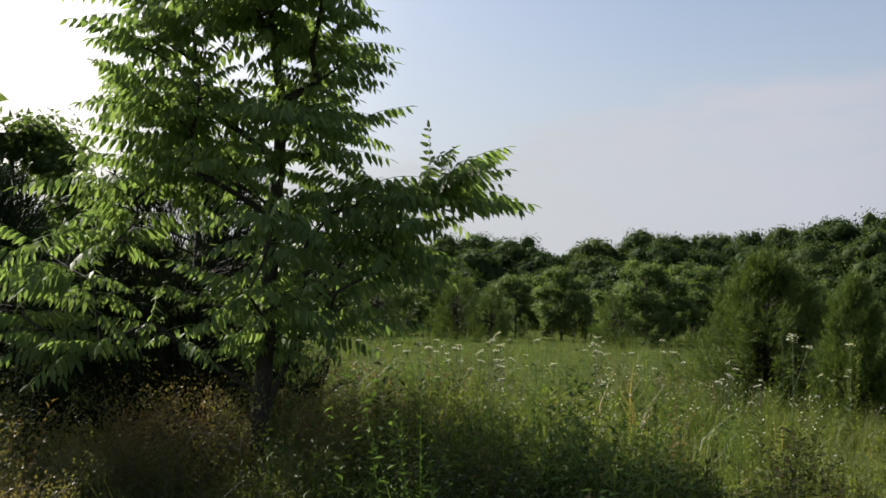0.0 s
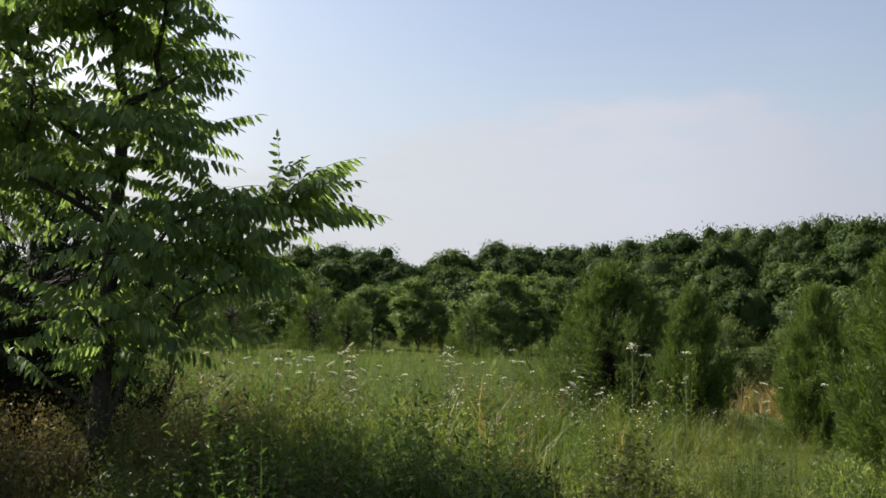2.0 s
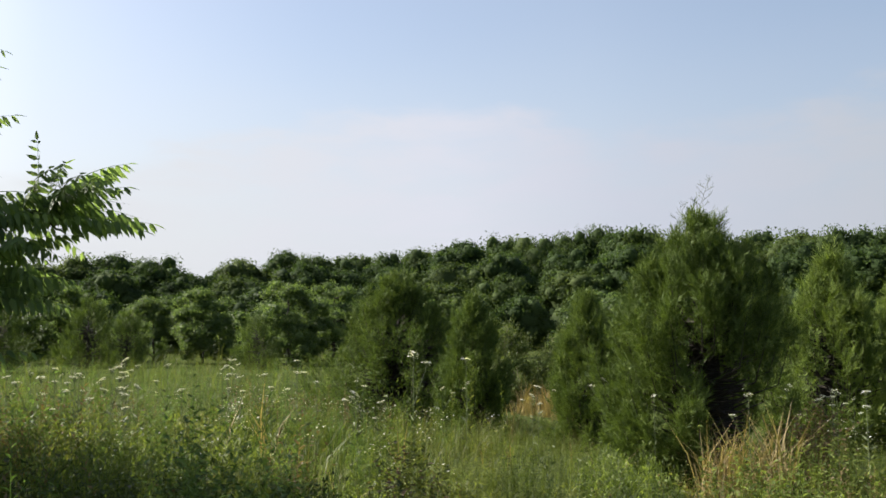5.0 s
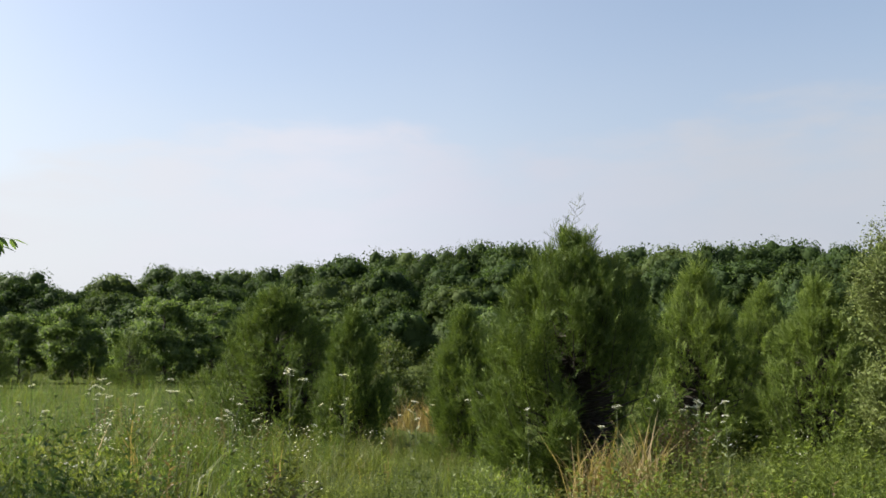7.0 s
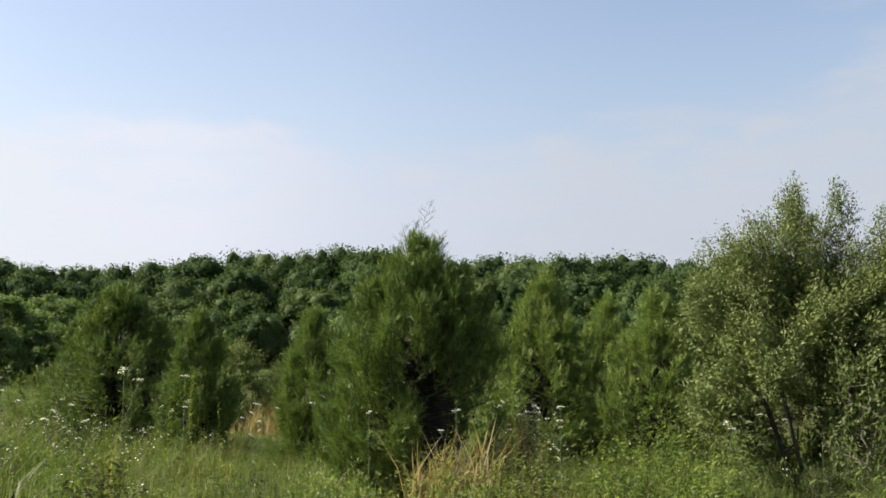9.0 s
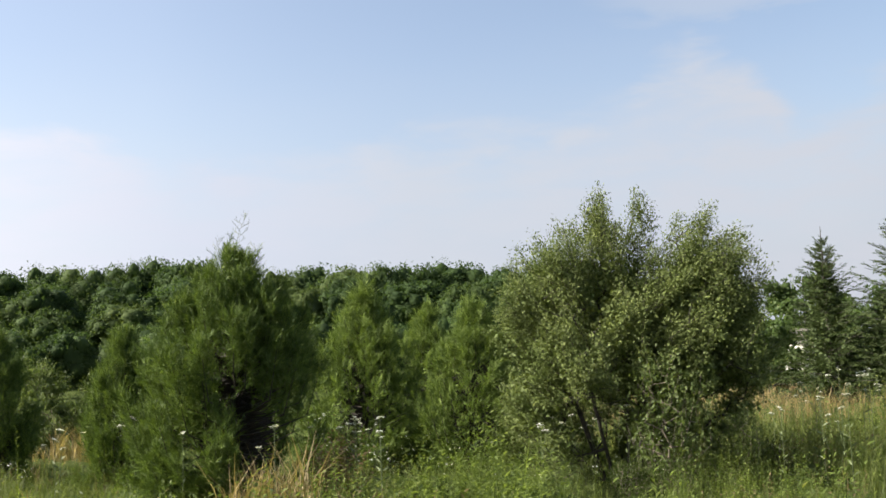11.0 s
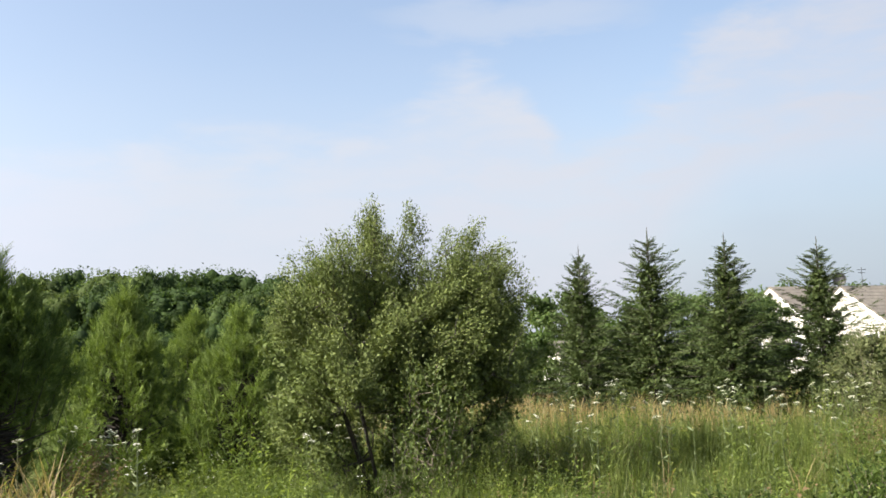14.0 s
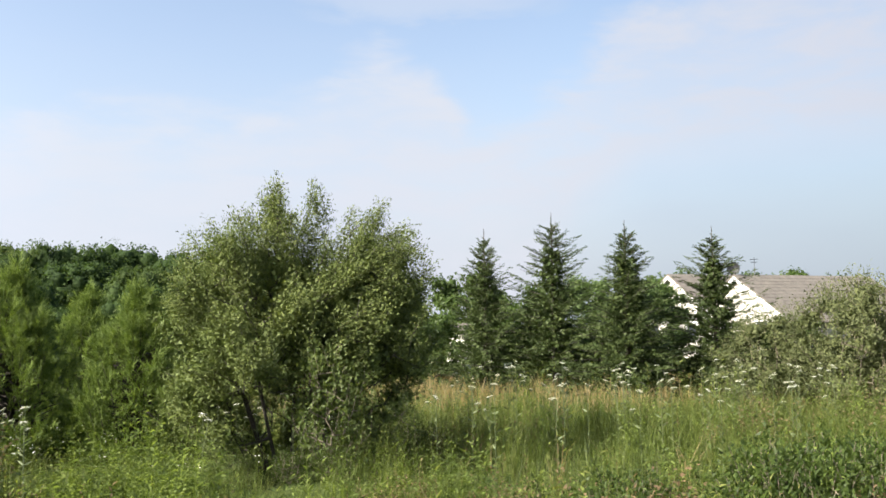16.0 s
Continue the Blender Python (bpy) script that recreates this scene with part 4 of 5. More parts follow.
# ---- houses ----
def box(bm, lo, hi):
    c = [(x, y, z) for x in (lo[0], hi[0]) for y in (lo[1], hi[1]) for z in (lo[2], hi[2])]
    v = [bm.verts.new(p) for p in c]
    for f in ((0, 1, 3, 2), (4, 6, 7, 5), (0, 4, 5, 1), (2, 3, 7, 6), (0, 2, 6, 4), (1, 5, 7, 3)):
        bm.faces.new([v[k] for k in f])


def bm_part(name, bm, mat, parent, label=""):
    bmesh.ops.recalc_face_normals(bm, faces=bm.faces)
    me = bpy.data.meshes.new(name)
    bm.to_mesh(me); bm.free()
    me.materials.append(mat)
    return part(name, me, parent, label)


def prism(bm, outline, x0, x1):
    """The outline in y and z, drawn out from x0 to x1."""
    a, b = [bm.verts.new((x0, y, z)) for y, z in outline], [bm.verts.new((x1, y, z)) for y, z in outline]
    bm.faces.new(a); bm.faces.new(b[::-1])
    for k in range(len(a)):
        j = (k + 1) % len(a)
        bm.faces.new((a[k], b[k], b[j], a[j]))


def house(label, peak, turn, ridge, length, half, eave):
    """A gabled house: x runs back along the ridge, the front gable stands at x = 0."""
    ob = thing("house", label, "house", (peak[0], peak[1], 0), "houses behind the spruces", turn)
    bm = bmesh.new(); prism(bm, [(-half, 0), (half, 0), (half, eave), (0, ridge - 0.12), (-half, eave)], 0, length)
    wall = bm_part("wall", bm, SIDING, ob, "white lap-sided walls")
    slope = (ridge - eave) / half
    over = 0.35
    for s in (-1, 1):
        y1, z1 = s * (half + over), eave - slope * over
        bm = bmesh.new(); prism(bm, [(0, ridge - 0.06), (y1, z1 - 0.06), (y1, z1 + 0.06), (0, ridge + 0.06)], -0.3, length + 0.3)
        roof = bm_part("roof", bm, SHINGLE, ob, "brown shingled roof slope")
        bm = bmesh.new(); prism(bm, [(0, ridge - 0.26), (y1, z1 - 0.26), (y1, z1 - 0.065), (0, ridge - 0.065)], -0.3, -0.24)
        bm_part("rake_board", bm, TRIM, ob, "white rake board")
        n = 14
        for k in range(1, n):
            q = k / n
            bm = bmesh.new(); prism(bm, [(y1 * q, ridge + (z1 - ridge) * q + 0.062), (y1 * (q + 0.012), ridge + (z1 - ridge) * (q + 0.012) + 0.062), (y1 * (q + 0.012), ridge + (z1 - ridge) * (q + 0.012) + 0.075), (y1 * q, ridge + (z1 - ridge) * q + 0.082)], -0.3, length + 0.3)
            bm_part("shingle_course", bm, SHINGLE, roof)
    z = 0.3
    while z < ridge - 0.5:
        w = half if z < eave else half * (ridge - 0.15 - z) / (ridge - eave)
        bm = bmesh.new(); prism(bm, [(-w + 0.02, z), (w - 0.02, z), (w - 0.02, z + 0.03), (-w + 0.02, z + 0.03)], -0.008, 0.001)
        bm_part("siding_board", bm, SIDING, wall)
        z += 0.2
    for y in (-half * 0.45, half * 0.45):
        win = bmesh.new(); box(win, (-0.05, y - 0.5, 0.95), (0.0, y + 0.5, 2.15))
        w = bm_part("window", win, TRIM, ob, "white framed window")
        pane = bmesh.new(); box(pane, (-0.06, y - 0.42, 1.03), (-0.052, y + 0.42, 2.07))
        bm_part("pane", pane, GLASS, w)
    return ob


TURN = math.degrees(math.atan2(-0.67, 0.74))
house("white gabled single-storey house with a brown shingled roof", (59.5, 9.83), TURN, 5.08, 5.0, 4.0, 2.55)
house("larger white gabled house with a long brown shingled roof", (56.1, 5.55), TURN, 4.7, 10.0, 4.0, 2.16)


def build_dish():
    ob = thing("satellite_dish", "dark satellite dish on a short mast at the roof's peak", "satellite dish", (56.4, 5.75, 4.66))
    bm = bmesh.new()
    ring = []
    for r, d in ((0.02, 0.0), (0.15, 0.03), (0.28, 0.1), (0.36, 0.17)):
        ring.append([bm.verts.new((-0.25 - d, r * math.cos(k * math.pi / 8), 0.45 + r * math.sin(k * math.pi / 8))) for k in range(16)])
    for a, b in zip(ring, ring[1:]):
        for k in range(16):
            bm.faces.new((a[k], a[(k + 1) % 16], b[(k + 1) % 16], b[k]))
    bm.faces.new(ring[0])
    bmesh.ops.solidify(bm, geom=bm.faces[:], thickness=0.02)
    bm_part("dish", bm, DARK_METAL, ob)
    for nm, a, b, r in (("mast", (0, 0, 0), (-0.22, 0, 0.45), 0.025), ("arm", (-0.25, 0, 0.3), (-0.62, 0, 0.42), 0.012)):
        part(nm, mesh_of("dish_" + nm, *tubes(np.array([a], float), np.array([b], float), np.array([r]), np.array([r]), 6), DARK_METAL), ob)
    ob = thing("antenna", "thin roof antenna on a slim pole", "antenna", (57.0, 4.7, 4.66))
    A = np.array([(0, 0, 0), (-0.3, 0.2, 0.95), (-0.25, 0.15, 0.8)], float); B = np.array([(0, 0, 1.1), (0.3, -0.2, 1.0), (0.25, -0.15, 0.82)], float)
    for k, nm in enumerate(("pole", "rod", "rod")):
        part(nm, mesh_of("antenna_" + nm, *tubes(A[k:k + 1], B[k:k + 1], np.array([0.02]), np.array([0.015]), 5), DARK_METAL), ob)


build_dish()


def build_shed():
    ob = thing("shed", "small white shed half hidden behind leafy trees", "shed", (35.6, 14.4, 0), turn=-45)
    bm = bmesh.new(); prism(bm, [(-0.9, 0), (0.9, 0), (0.9, 1.5), (0, 2.0), (-0.9, 1.5)], 0, 2.0)
    bm_part("wall", bm, SIDING, ob)
    for s in (-1, 1):
        bm = bmesh.new(); prism(bm, [(0, 2.02), (s * 1.05, 1.42), (s * 1.05, 1.48), (0, 2.08)], -0.1, 2.1)
        bm_part("roof", bm, SHINGLE, ob)


build_shed()


# ---- far woods ----
def build_woods():
    """Crowns on the rise behind the meadow, rank behind rank."""
    g = np.random.default_rng(63)
    kinds = []
    for k in range(6):
        n = 34
        q = np.arange(n) + 0.5
        z = 1 - 1.35 * q / n
        a = q * 2.39996 + k
        w = unit(np.c_[np.sqrt(1 - z * z) * np.cos(a), np.sqrt(1 - z * z) * np.sin(a), z] + g.normal(0, 0.14, (n, 3)))
        R = 0.16 * g.uniform(0.55, 1.3, n)
        tips = w * np.array([0.36, 0.36, 0.32]) * g.uniform(0.76, 1.06, (n, 1)) + np.array([0, 0, 0.55])
        body = lumps(np.array([[0, 0, 0.52], [0, 0, 0.25], [0.05, 0, 0.62]]), np.array([0.4, 0.36, 0.3]), g)
        kinds.append(join([body, lumps(tips, R * 0.68, g), tangle(tips, R, 160, 0.029, g, 0.95, 0.7, 1.02, 0.62)]))
    bearing = np.array([60, 25, 2, -3.9, -5.9, -6.9, -10.9, -13, -15.3, -17.5, -20, -22.7, -28.9, -32.4, -33.7, -34.4, -39, -40.7, -43, -46.5, -49, -51.9, -53.5, -57, -62])
    height = np.array([0.085, 0.075, 0.07, 0.0815, 0.07, 0.064, 0.0845, 0.085, 0.078, 0.082, 0.087, 0.0945, 0.1, 0.108, 0.1085, 0.097, 0.0965, 0.0936, 0.1, 0.102, 0.099, 0.09, 0.093, 0.085, 0.06])
    order = np.argsort(bearing)
    woods = []
    for rank, (d0, part_of, gap) in enumerate(((97, 1.0, 2.9), (88, 0.84, 4.0), (79, 0.62, 5.0), (70, 0.4, 3.8))):
        a = 31.0
        while a > -61:
            d = d0 + g.uniform(-4, 4) - (10 if a < -40 else 0)
            top = np.interp(a, bearing[order], height[order]) * d * part_of * g.uniform(0.99, 1.06) + 1.6
            x, y = -d * math.sin(radians(a)), d * math.cos(radians(a))
            z = float(hill(x, y))
            h = max(6.2, top - z)
            z = top - h
            k = int(g.integers(0, 6))
            wide = min(max(h, 5.6), 7.2) * g.uniform(0.8, 1.2)
            t = g.uniform(0, 6.28)
            M = np.array([[math.cos(t) * wide, -math.sin(t) * wide, 0], [math.sin(t) * wide, math.cos(t) * wide, 0], [0, 0, h]])
            woods.append(scatter(kinds[k], M[None], np.array([[x, y, z]])))
            a -= math.degrees(gap * g.uniform(0.95, 1.6) / d)
    V, F = join(woods)
    ob = new("woods", mesh_of("woods", V, F, LEAF_FAR))
    tagged(ob, "dense dark green broad-leaved wood on the rise beyond the meadow", "woods", kind="stuff")


build_woods()


# ---- meadow ----
def tuft(seed, blades=7, lean=0.35, width=0.012, bend=0.35):
    g = np.random.default_rng(seed)
    V, F = [], []
    for k in range(blades):
        a, b = g.uniform(0, 6.28), g.uniform(0, 6.28)
        o = np.array((0.07 * math.cos(b), 0.07 * math.sin(b), 0)) * g.uniform(0, 1)
        out = np.array((math.cos(a), math.sin(a), 0))
        side = np.array((-math.sin(a), math.cos(a), 0)) * width * g.uniform(0.7, 1.3)
        h = g.uniform(0.55, 1.0)
        p1 = o + out * lean * h * 0.35 + np.array((0, 0, h * 0.6)); p2 = o + out * (lean + bend * g.uniform(0, 1)) * h + np.array((0, 0, h))
        n = len(V)
        V += [o - side, o + side, p1 - side * 0.8, p1 + side * 0.8, p2]
        F += [(n, n + 1, n + 3), (n, n + 3, n + 2), (n + 2, n + 3, n + 4)]
    return np.array(V), np.array(F)


def forb(seed, leaves=18, leaf=0.13, width=0.24, start=0.12):
    """A leafy stem: narrow leaves in a spiral, shorter towards the top."""
    g = np.random.default_rng(seed)
    V = np.array([(-0.006, 0, 0), (0.006, 0, 0), (0.0, 0, 1.0), (0, -0.006, 0), (0, 0.006, 0)]); F = np.array([(0, 1, 2), (3, 4, 2)])
    z = np.linspace(start, 1.0, leaves)
    a = np.arange(leaves) * 2.4 + seed
    way = np.c_[np.cos(a), np.sin(a), 0.95 + 0.7 * z ** 3 + g.normal(0, 0.25, leaves)]
    size = leaf * (1.15 - 0.55 * z) * g.uniform(0.8, 1.2, leaves)
    up = np.tile([[0.0, 0, 1]], (leaves, 1)) + g.normal(0, 0.2, (leaves, 3))
    return join([(V, F), scatter(leaf_shape(width, 0.15, 0.25), turns(way, size, up), np.c_[0 * z, 0 * z, z])])


def bushy_forb(seed, boughs=6, per=6, leaf=0.075, width=0.4):
    """A branching weed: a stem with side shoots, small leaves on all."""
    g = np.random.default_rng(seed)
    V = np.array([(-0.005, 0, 0), (0.005, 0, 0), (0.0, 0, 1.0), (0, -0.005, 0), (0, 0.005, 0)]); F = np.array([(0, 1, 2), (3, 4, 2)])
    foot = np.c_[np.zeros(boughs), np.zeros(boughs), np.linspace(0.25, 0.75, boughs)]
    a = np.arange(boughs) * 2.4 + seed
    tip = foot + np.c_[np.cos(a), np.sin(a), np.full(boughs, 1.1)] * (0.3 * (1.15 - foot[:, 2:]))
    foot, tip = np.r_[foot, [[0, 0, 0.5]]], np.r_[tip, [[0, 0, 1.0]]]
    s = np.linspace(0.25, 1, per)[None, :, None]
    P = (foot[:, None] + (tip - foot)[:, None] * s).reshape(-1, 3)
    n = len(P)
    q = np.arange(n) * 2.4
    way = np.c_[np.cos(q), np.sin(q), np.full(n, 0.55)] + g.normal(0, 0.3, (n, 3))
    return join([(V, F), scatter(leaf_shape(width, 0.15, 0.2), turns(way, leaf * g.uniform(0.7, 1.3, n), np.tile([[0.0, 0, 1]], (n, 1)) + g.normal(0, 0.3, (n, 3))), P)])


def sow(g, n, near, far, a0=-97, a1=34, keep=None):
    a = np.radians(g.uniform(a0, a1, n))
    d = np.sqrt(g.uniform(near * near, far * far, n))
    p = np.c_[-d * np.sin(a), d * np.cos(a)]
    if keep is not None:
        p = p[keep(p)]
    return p


def drift(p, scale, seed):
    x, y = p[:, 0] / scale + seed * 3.1, p[:, 1] / scale - seed * 1.7
    return (np.sin(x + 1.3 * np.sin(0.7 * y)) + np.sin(1.37 * y + 1.1 * np.sin(0.9 * x)) + np.sin(0.6 * (x - y) + seed)) / 3


def dry(p):
    """Where the grass has turned to straw."""
    a, d = np.degrees(np.arctan2(-p[:, 0], p[:, 1])), np.hypot(p[:, 0], p[:, 1])
    east = (a < -55) & (d > 19.5 + 1.0 * np.sin(a * 0.6)) & (d < 34)
    gap = (np.hypot((p[:, 0] - 11.3) / 1.2, (p[:, 1] - 21.5) / 3.5) < 1)
    return east | gap


def bare(p):
    """Clear of the walker and of the cedars' feet."""
    ok = np.hypot(p[:, 0], p[:, 1]) > 2.6
    for x, y, r in ((6.44, 8.5, 0.55), (10.47, 6.22, 0.8), (10.0, 5.75, 0.6), (9.6, 5.45, 0.45), (9.25, 5.25, 0.3), (-1.4, 7.3, 0.15), (5.9, 7.25, 0.62), (5.45, 6.7, 0.6), (5.0, 6.15, 0.5)):
        ok &= np.hypot(p[:, 0] - x, p[:, 1] - y) > r
    return ok


def stature(p):
    """The growth is tall towards the young tree and low before the silvery shrub."""
    a, d = np.degrees(np.arctan2(-p[:, 0], p[:, 1])), np.hypot(p[:, 0], p[:, 1])
    low = np.interp(d, [5, 9, 12, 20], [0.7, 0.68, 0.47, 0.42])
    low = low + np.clip((-56 - a) / 5, 0, 1) * np.interp(d, [9, 14.5], [0, 0.45])
    low = low * (1 - 0.48 * np.exp(-((a + 60) / 3.6) ** 2) * ((d > 5.5) & (d < 11)))
    t = np.interp(a, [-30, -10], [0, 1])
    return low * (1 - t) + t


def field(name, label, mat, shapes, spots, g):
    pieces = []
    for Q, lo, hi in spots:
        P = Q[:, :2]
        k = g.integers(0, len(shapes), len(P))
        size = g.uniform(lo, hi, len(P)) * (1 + 0.5 * drift(P, 0.27, 4) + 0.24 * drift(P, 1.2, 5))
        size = size * stature(P) * (Q[:, 2] if Q.shape[1] > 2 else 1.0)
        for q, s in enumerate(shapes):
            m = k == q
            if m.any():
                z = hill(P[m, 0], P[m, 1])
                pieces.append(scatter(s, upright(m.sum(), size[m], 0.13), np.c_[P[m], z - 0.01]))
    V, F = join(pieces)
    tagged(new(name, mesh_of(name, V, F, mat)), label, "grass" if "grass" in name else "weeds", kind="stuff")


def build_meadow():
    g = np.random.default_rng(81)
    green = lambda p: bare(p) & ~dry(p)
    spot = lambda n, x, y, r: np.c_[g.normal(x, r, n), g.normal(y, r, n)]
    def bunch(n, per, spread, near, far, keep, a0=-97, a1=10):
        c = sow(g, n, near, far, a0, a1, keep)
        off = g.normal(0, spread, (len(c) * per, 2))
        tall = g.uniform(0.5, 1.25, len(c)).repeat(per) * (0.55 + 0.55 * np.exp(-(off ** 2).sum(1) / (1.6 * spread * spread)))
        return np.c_[c.repeat(per, 0) + off, tall]
    field("meadow_grass", "tall green meadow grass with yellowing tips", GRASS, [tuft(k, 6, 0.3, 0.005, 0.5) for k in range(5)],
                  [(sow(g, 3600, 3.2, 8.5, keep=green), 0.25, 0.55), (sow(g, 5500, 8.5, 17, keep=green), 0.5, 0.85), (sow(g, 2600, 9.5, 19.5, -97, -50, keep=green), 0.4, 0.7), (sow(g, 4000, 17, 40, keep=green), 0.5, 0.8), (sow(g, 900, 13, 24, -34, -22, keep=green), 0.5, 0.85), (sow(g, 2600, 40, 70, -60, 30, keep=green), 0.7, 1.1)], g)
    def grassy(p):
        a, d = np.degrees(np.arctan2(-p[:, 0], p[:, 1])), np.hypot(p[:, 0], p[:, 1])
        return np.maximum(np.clip((-46 - a) / 10, 0, 1) * np.clip((d - 8.6) / 2.0, 0, 1), 1.25 * ((a > 5) & (d < 7)))
    open_ = lambda p: drift(p, 0.3, 11) + g.normal(0, 0.1, len(p)) > -0.16
    pale = lambda p: green(p) & open_(p) & (drift(p, 0.8, 2) > -0.3) & (g.uniform(0, 1, len(p)) > 0.45 * grassy(p))
    deep = lambda p: green(p) & (drift(p, 0.8, 2) < -0.05) & (g.uniform(0, 1, len(p)) > 0.8 * grassy(p))
    def lush(Q):
        P = Q[:, :2]
        return np.degrees(np.arctan2(-P[:, 0], P[:, 1])) + 9 * drift(P, 0.9, 13) > -19
    near = [(sow(g, 2200, 3.2, 9.5, keep=pale), 0.2, 0.5), (bunch(360, 20, 0.11, 3.3, 9.8, pale), 0.7, 1.15), (bunch(95, 19, 0.1, 4.3, 8.8, green, -64, -36), 0.7, 1.25), (bunch(70, 16, 0.1, 4.3, 9, green, -94, -64), 0.65, 1.15)]
    wide = [(sow(g, 8000, 9.5, 17, keep=pale), 0.45, 0.98), (sow(g, 4000, 17, 40, keep=green), 0.5, 0.85), (bunch(290, 11, 0.2, 9, 17, green, -97, -55), 0.6, 1.0)]
    leafy = [forb(k, 24, 0.06, 0.26) for k in range(3)] + [forb(9, 24, 0.054, 0.32), forb(11, 20, 0.06, 0.36)] + [bushy_forb(k, 6, 5, 0.047) for k in range(4)]
    small = [forb(50 + k, 13, 0.066, 0.26, 0.25) for k in range(3)] + [bushy_forb(54 + k, 5, 3, 0.05, 0.4) for k in range(2)]
    field("lush_weeds", "dense leafy pure green weeds near the young tree", FORB_LUSH, leafy, [(Q[lush(Q)], lo, hi) for Q, lo, hi in near], g)
    field("lush_far_weeds", "leafy pure green weeds across the meadow", FORB_LUSH, small, [(Q[lush(Q)], lo, hi) for Q, lo, hi in wide], g)
    field("meadow_weeds", "dense leafy yellow-green meadow weeds", FORB, leafy, [(Q[~lush(Q)], lo, hi) for Q, lo, hi in near], g)
    # third set: extra dark growth that deepens the young tree's shade on the meadow
    field("dark_weeds", "dense dark green branching weeds", FORB_DARK, [bushy_forb(10 + k, 6, 5, 0.05, 0.45) for k in range(4)] + [forb(14, 22, 0.05, 0.36)],
                  [(sow(g, 3000, 3.2, 9.5, keep=green), 0.2, 0.42), (bunch(330, 10, 0.14, 3.3, 9.5, deep), 0.45, 0.85), (bunch(130, 9, 0.15, 4.0, 6.3, green, -30, 8), 0.45, 0.75), (sow(g, 1800, 9.5, 17, keep=deep), 0.4, 0.8)], g)
    field("far_weeds", "leafy green weeds across the meadow", FORB, small, [(Q[~lush(Q)], lo, hi) for Q, lo, hi in wide], g)
    rusty = lambda p: green(p) & (drift(p, 1.1, 7) > 0.36)
    field("russet_weeds", "reddish-brown seeding weeds among the green", RUSSET, [forb(20, 18, 0.08, 0.4, 0.35), bushy_forb(21, 6, 5, 0.05, 0.6), bushy_forb(22, 7, 4, 0.045, 0.7)],
                  [(sow(g, 3000, 3.5, 9, keep=rusty), 0.4, 0.8), (sow(g, 700, 3.6, 7, -104, -50, keep=green), 0.45, 0.85), (bunch(70, 9, 0.12, 3.6, 8, green), 0.5, 0.9), (sow(g, 3000, 9, 20, keep=rusty), 0.55, 0.9), (bunch(34, 9, 0.16, 6.4, 8.4, green, -84, -64), 0.6, 0.85), (spot(45, 6.75, 7.45, 0.2), 0.8, 1.2), (spot(30, 8.0, 14.0, 0.8), 0.7, 1.0)], g)
    field("dry_grass", "dry straw-coloured grass strip across the field", STRAW, [tuft(30 + k, 7, 0.25, 0.010, 0.3) for k in range(4)],
                  [(sow(g, 10000, 14, 34, keep=lambda p: bare(p) & dry(p)), 0.4, 0.66), (np.c_[g.normal(11.2, 0.3, 90), g.normal(21.2, 0.6, 90)], 1.3, 1.9)], g)
    field("straw_grass", "golden dead grass in clumps and single stalks", STRAW, [tuft(40 + k, 6, 0.28, 0.008, 0.5) for k in range(3)],
                  [(spot(38, 5.82, 7.28, 0.12), 0.85, 1.3), (spot(16, 6.15, 7.1, 0.11), 0.85, 1.3), (spot(24, 5.6, 7.0, 0.25), 0.4, 0.7), (spot(40, 8.2, 15.5, 0.9), 0.5, 0.9), (bunch(60, 2, 0.08, 6.0, 12, green), 0.6, 0.95)], g)


build_meadow()


# ---- wildflowers ----
def umbel_mesh(seed, heads):
    g = np.random.default_rng(seed)
    stem_a, stem_b, ra, petals = [], [], [], []
    for k in range(heads):
        top = np.array((0, 0, 1.0)) if k == 0 else np.array((g.uniform(-0.16, 0.16), g.uniform(-0.16, 0.16), g.uniform(0.75, 0.98)))
        foot = np.array((0, 0, 0.0)) if k == 0 else np.array((0, 0, top[2] - 0.3))
        stem_a.append(foot); stem_b.append(top); ra.append(0.003)
        R = g.uniform(0.026, 0.048)
        n = 30
        r = R * np.sqrt(np.arange(n) / n); a = np.arange(n) * 2.4
        tx, ty = g.normal(0, 0.3, 2)
        P = top + np.c_[r * np.cos(a), r * np.sin(a), 0.025 - 5 * r * r + tx * r * np.cos(a) + ty * r * np.sin(a) + g.normal(0, 0.004, n)]
        hexa = np.array([(math.cos(q * math.pi / 3), math.sin(q * math.pi / 3), 0.15 * (q % 2)) for q in range(6)])
        petals.append(scatter((hexa, np.array([(0, 1, 2), (0, 2, 3), (0, 3, 4), (0, 4, 5)])), upright(n, R * g.uniform(0.1, 0.24, n), 0.35), P))
        for q in range(0, n, 3):
            stem_a.append(top - np.array((0, 0, 0.02))); stem_b.append(P[q]); ra.append(0.0016)
    A, B, r = np.array(stem_a), np.array(stem_b), np.array(ra)
    z = np.linspace(0.15, 0.7, 7); a = np.arange(7) * 2.4
    leaves = scatter(leaf_shape(0.2), turns(np.c_[np.cos(a), np.sin(a), 0.5 + 0 * a], np.full(7, 0.1)), np.c_[0 * z, 0 * z, z])
    return [mesh_of("umbel_stem", *join([tubes(A, B, r, r * 0.8, 4), leaves]), STEM)] + [mesh_of("umbel_head", *p, PETAL) for p in petals]


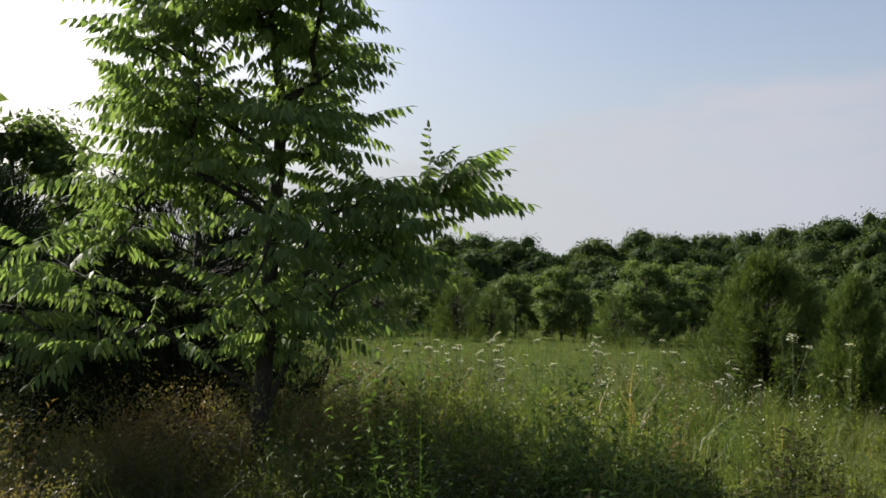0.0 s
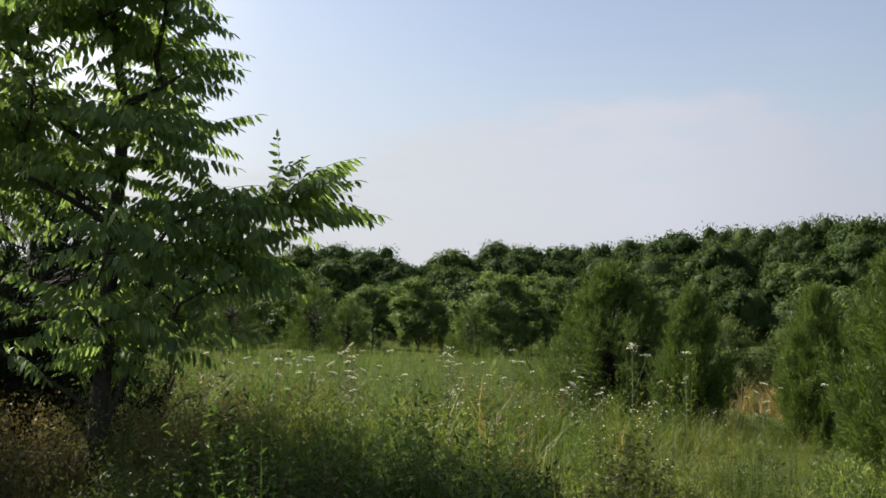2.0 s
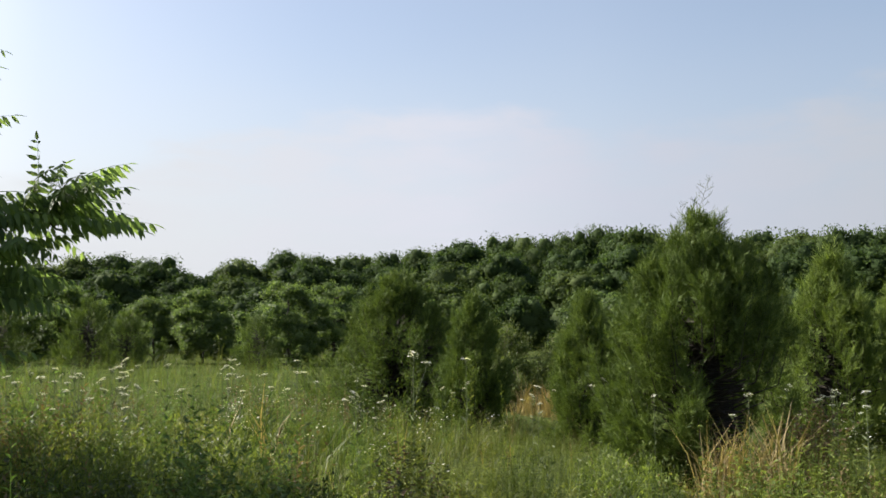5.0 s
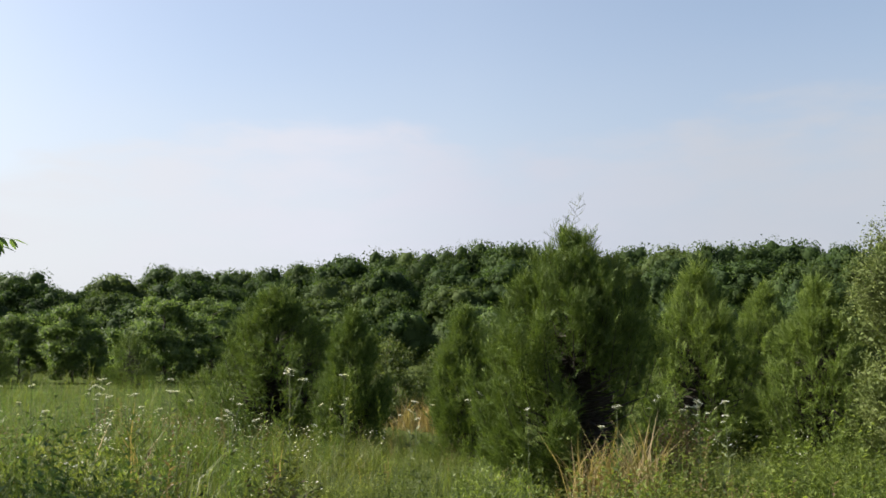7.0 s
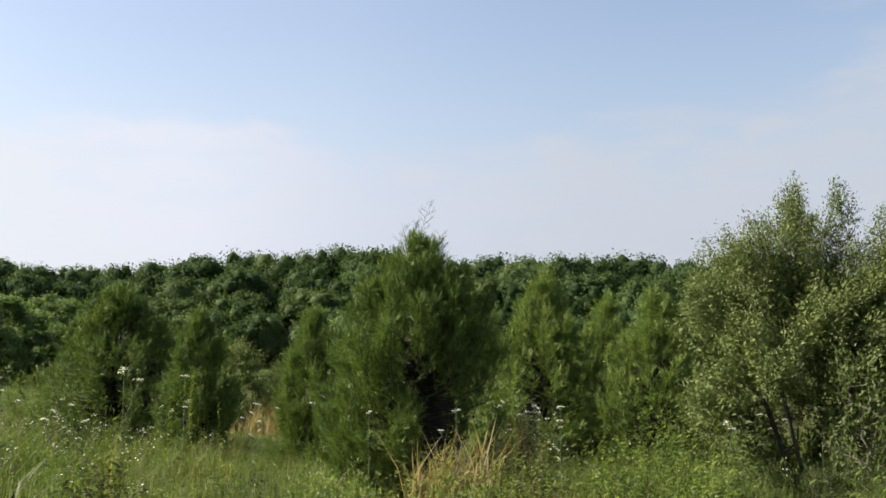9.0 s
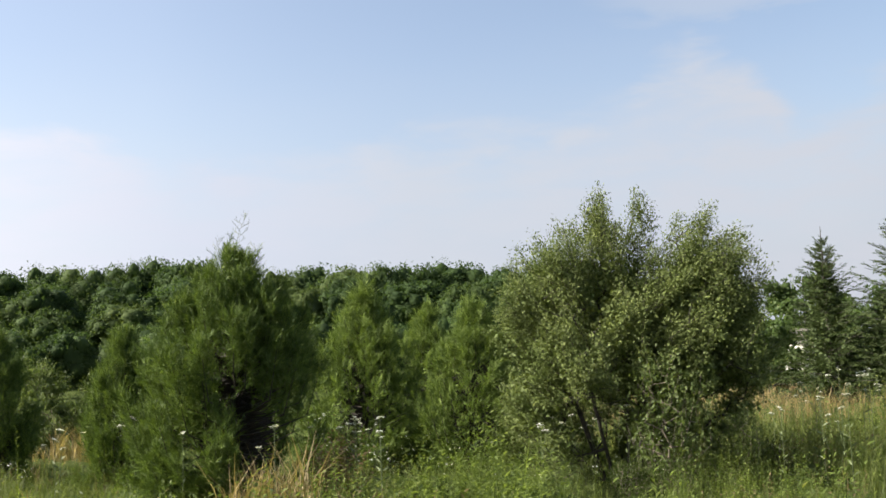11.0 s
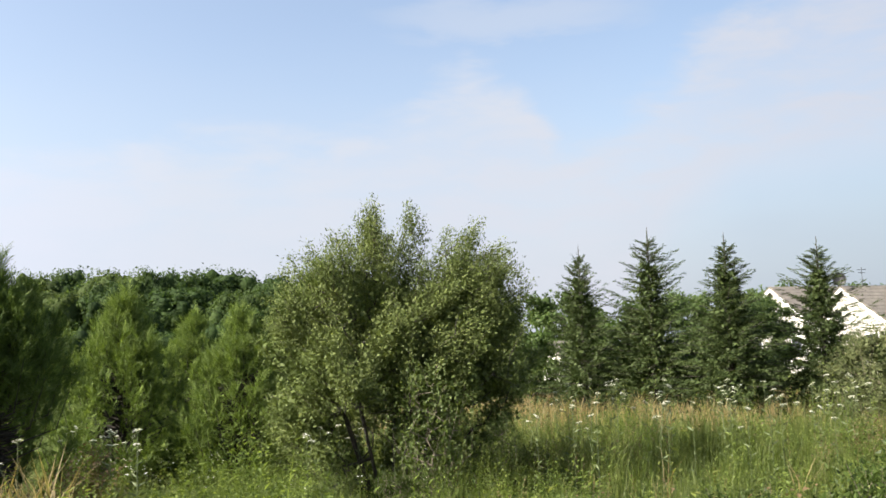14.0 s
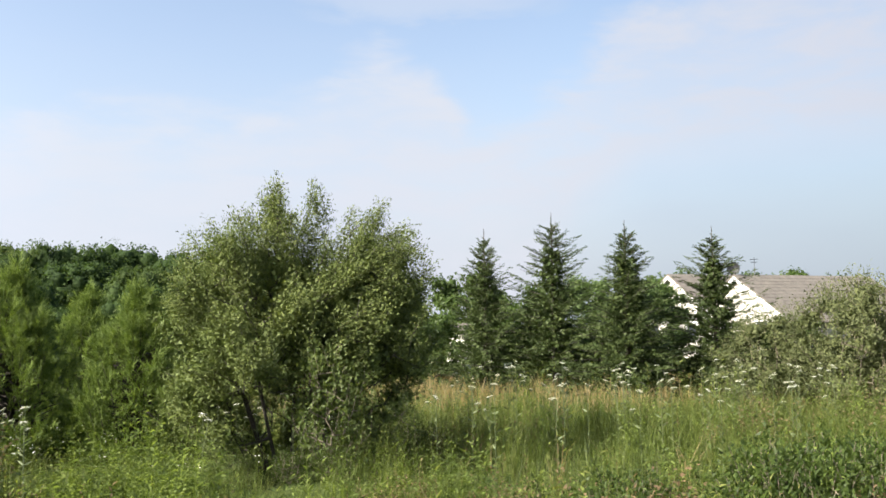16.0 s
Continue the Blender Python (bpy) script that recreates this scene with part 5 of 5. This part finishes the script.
def build_flowers():
    g = np.random.default_rng(91)
    makes = [umbel_mesh(100 + k, h) for k, h in enumerate((1, 2, 3, 1, 2))]
    where = [(-d * math.sin(radians(a)), d * math.cos(radians(a)), h) for a, d, h in
             [(g.uniform(-15, 5), g.uniform(9.5, 15), g.uniform(0.95, 1.22)) for _ in range(40)]
             + [(g.uniform(-46, -15), g.uniform(9, 15), g.uniform(0.85, 1.05)) for _ in range(26)]
             + [(g.uniform(-90, -66), g.uniform(10.5, 17), g.uniform(0.85, 1.2)) for _ in range(52)]
             + [(g.uniform(-60, -30), g.uniform(9, 13), g.uniform(0.8, 0.95)) for _ in range(12)]]
    where += [(3.4, 9.2, 1.34), (4.75, 11.05, 1.3)]
    for x, y, h in where:
        make = makes[int(g.integers(0, 5))]
        plant("wildflower", "tall white lacy flat-headed wildflower among the grass", "wildflower", make, (x, y, 0.0), ["stem"] + ["flower_head"] * (len(make) - 1), "lacy wildflowers", g.uniform(0, 360), h)
    # low white daisies, uncounted
    p = np.r_[sow(g, 26, 7, 13, -26, 0).repeat(5, 0) + g.normal(0, 0.1, (130, 2)), np.c_[g.normal(2.42, 0.14, 10), g.normal(6.5, 0.14, 10)], np.c_[g.normal(9.9, 0.35, 16), g.normal(5.3, 0.35, 16)], np.c_[g.normal(9.2, 0.9, 24), g.normal(9.4, 0.9, 24)], sow(g, 10, 9, 14, -60, -30).repeat(3, 0) + g.normal(0, 0.1, (30, 2))]
    n = len(p)
    tall = np.where(np.hypot(p[:, 0] - 2.42, p[:, 1] - 6.5) < 0.5, g.uniform(0.5, 0.68, n), g.uniform(0.7, 0.92, n) * stature(p))
    head = scatter((np.array([(math.cos(q * math.pi / 3), math.sin(q * math.pi / 3), 0.1 * (q % 2)) for q in range(6)]), np.array([(0, 1, 2), (0, 2, 3), (0, 3, 4), (0, 4, 5)])),
                   upright(4 * n, g.uniform(0.006, 0.012, 4 * n), 0.4), np.c_[p.repeat(4, 0) + g.normal(0, 0.045, (4 * n, 2)), (tall.repeat(4) + g.normal(0, 0.03, 4 * n))])
    tagged(new("daisies", mesh_of("daisies", *head, PETAL)), "small white daisies scattered in the meadow", "flowers", kind="stuff")


build_flowers()


def build_tall_weeds():
    g = np.random.default_rng(95)
    shapes = [mesh_of("tall_weed", *forb(60 + k, 34, 0.062, 0.26, 0.1), FORB) for k in range(4)]
    spots = [(-0.15, 10.2, 1.2), (-0.4, 10.5, 1.05), (1.9, 9.0, 1.1), (2.0, 9.2, 1.25), (4.75, 11.0, 1.3), (4.6, 11.2, 1.15), (3.45, 9.25, 1.2), (3.3, 9.3, 1.1)]
    spots += [(-d * math.sin(radians(a)), d * math.cos(radians(a)), g.uniform(0.95, 1.15)) for a, d in zip(g.uniform(-88, 6, 26), g.uniform(8, 15, 26))]
    for x, y, h in spots:
        ob = new("tall_weed", shapes[int(g.integers(0, 4))])
        ob.matrix_basis = pose(x, y, float(hill(x, y)), g.uniform(-5, 5), g.uniform(-5, 5), g.uniform(0, 360)) @ Matrix.Diagonal((h, h, h, 1))
        tagged(ob, "tall single leafy weed standing above the meadow", "weed", "tall weeds")


build_tall_weeds()
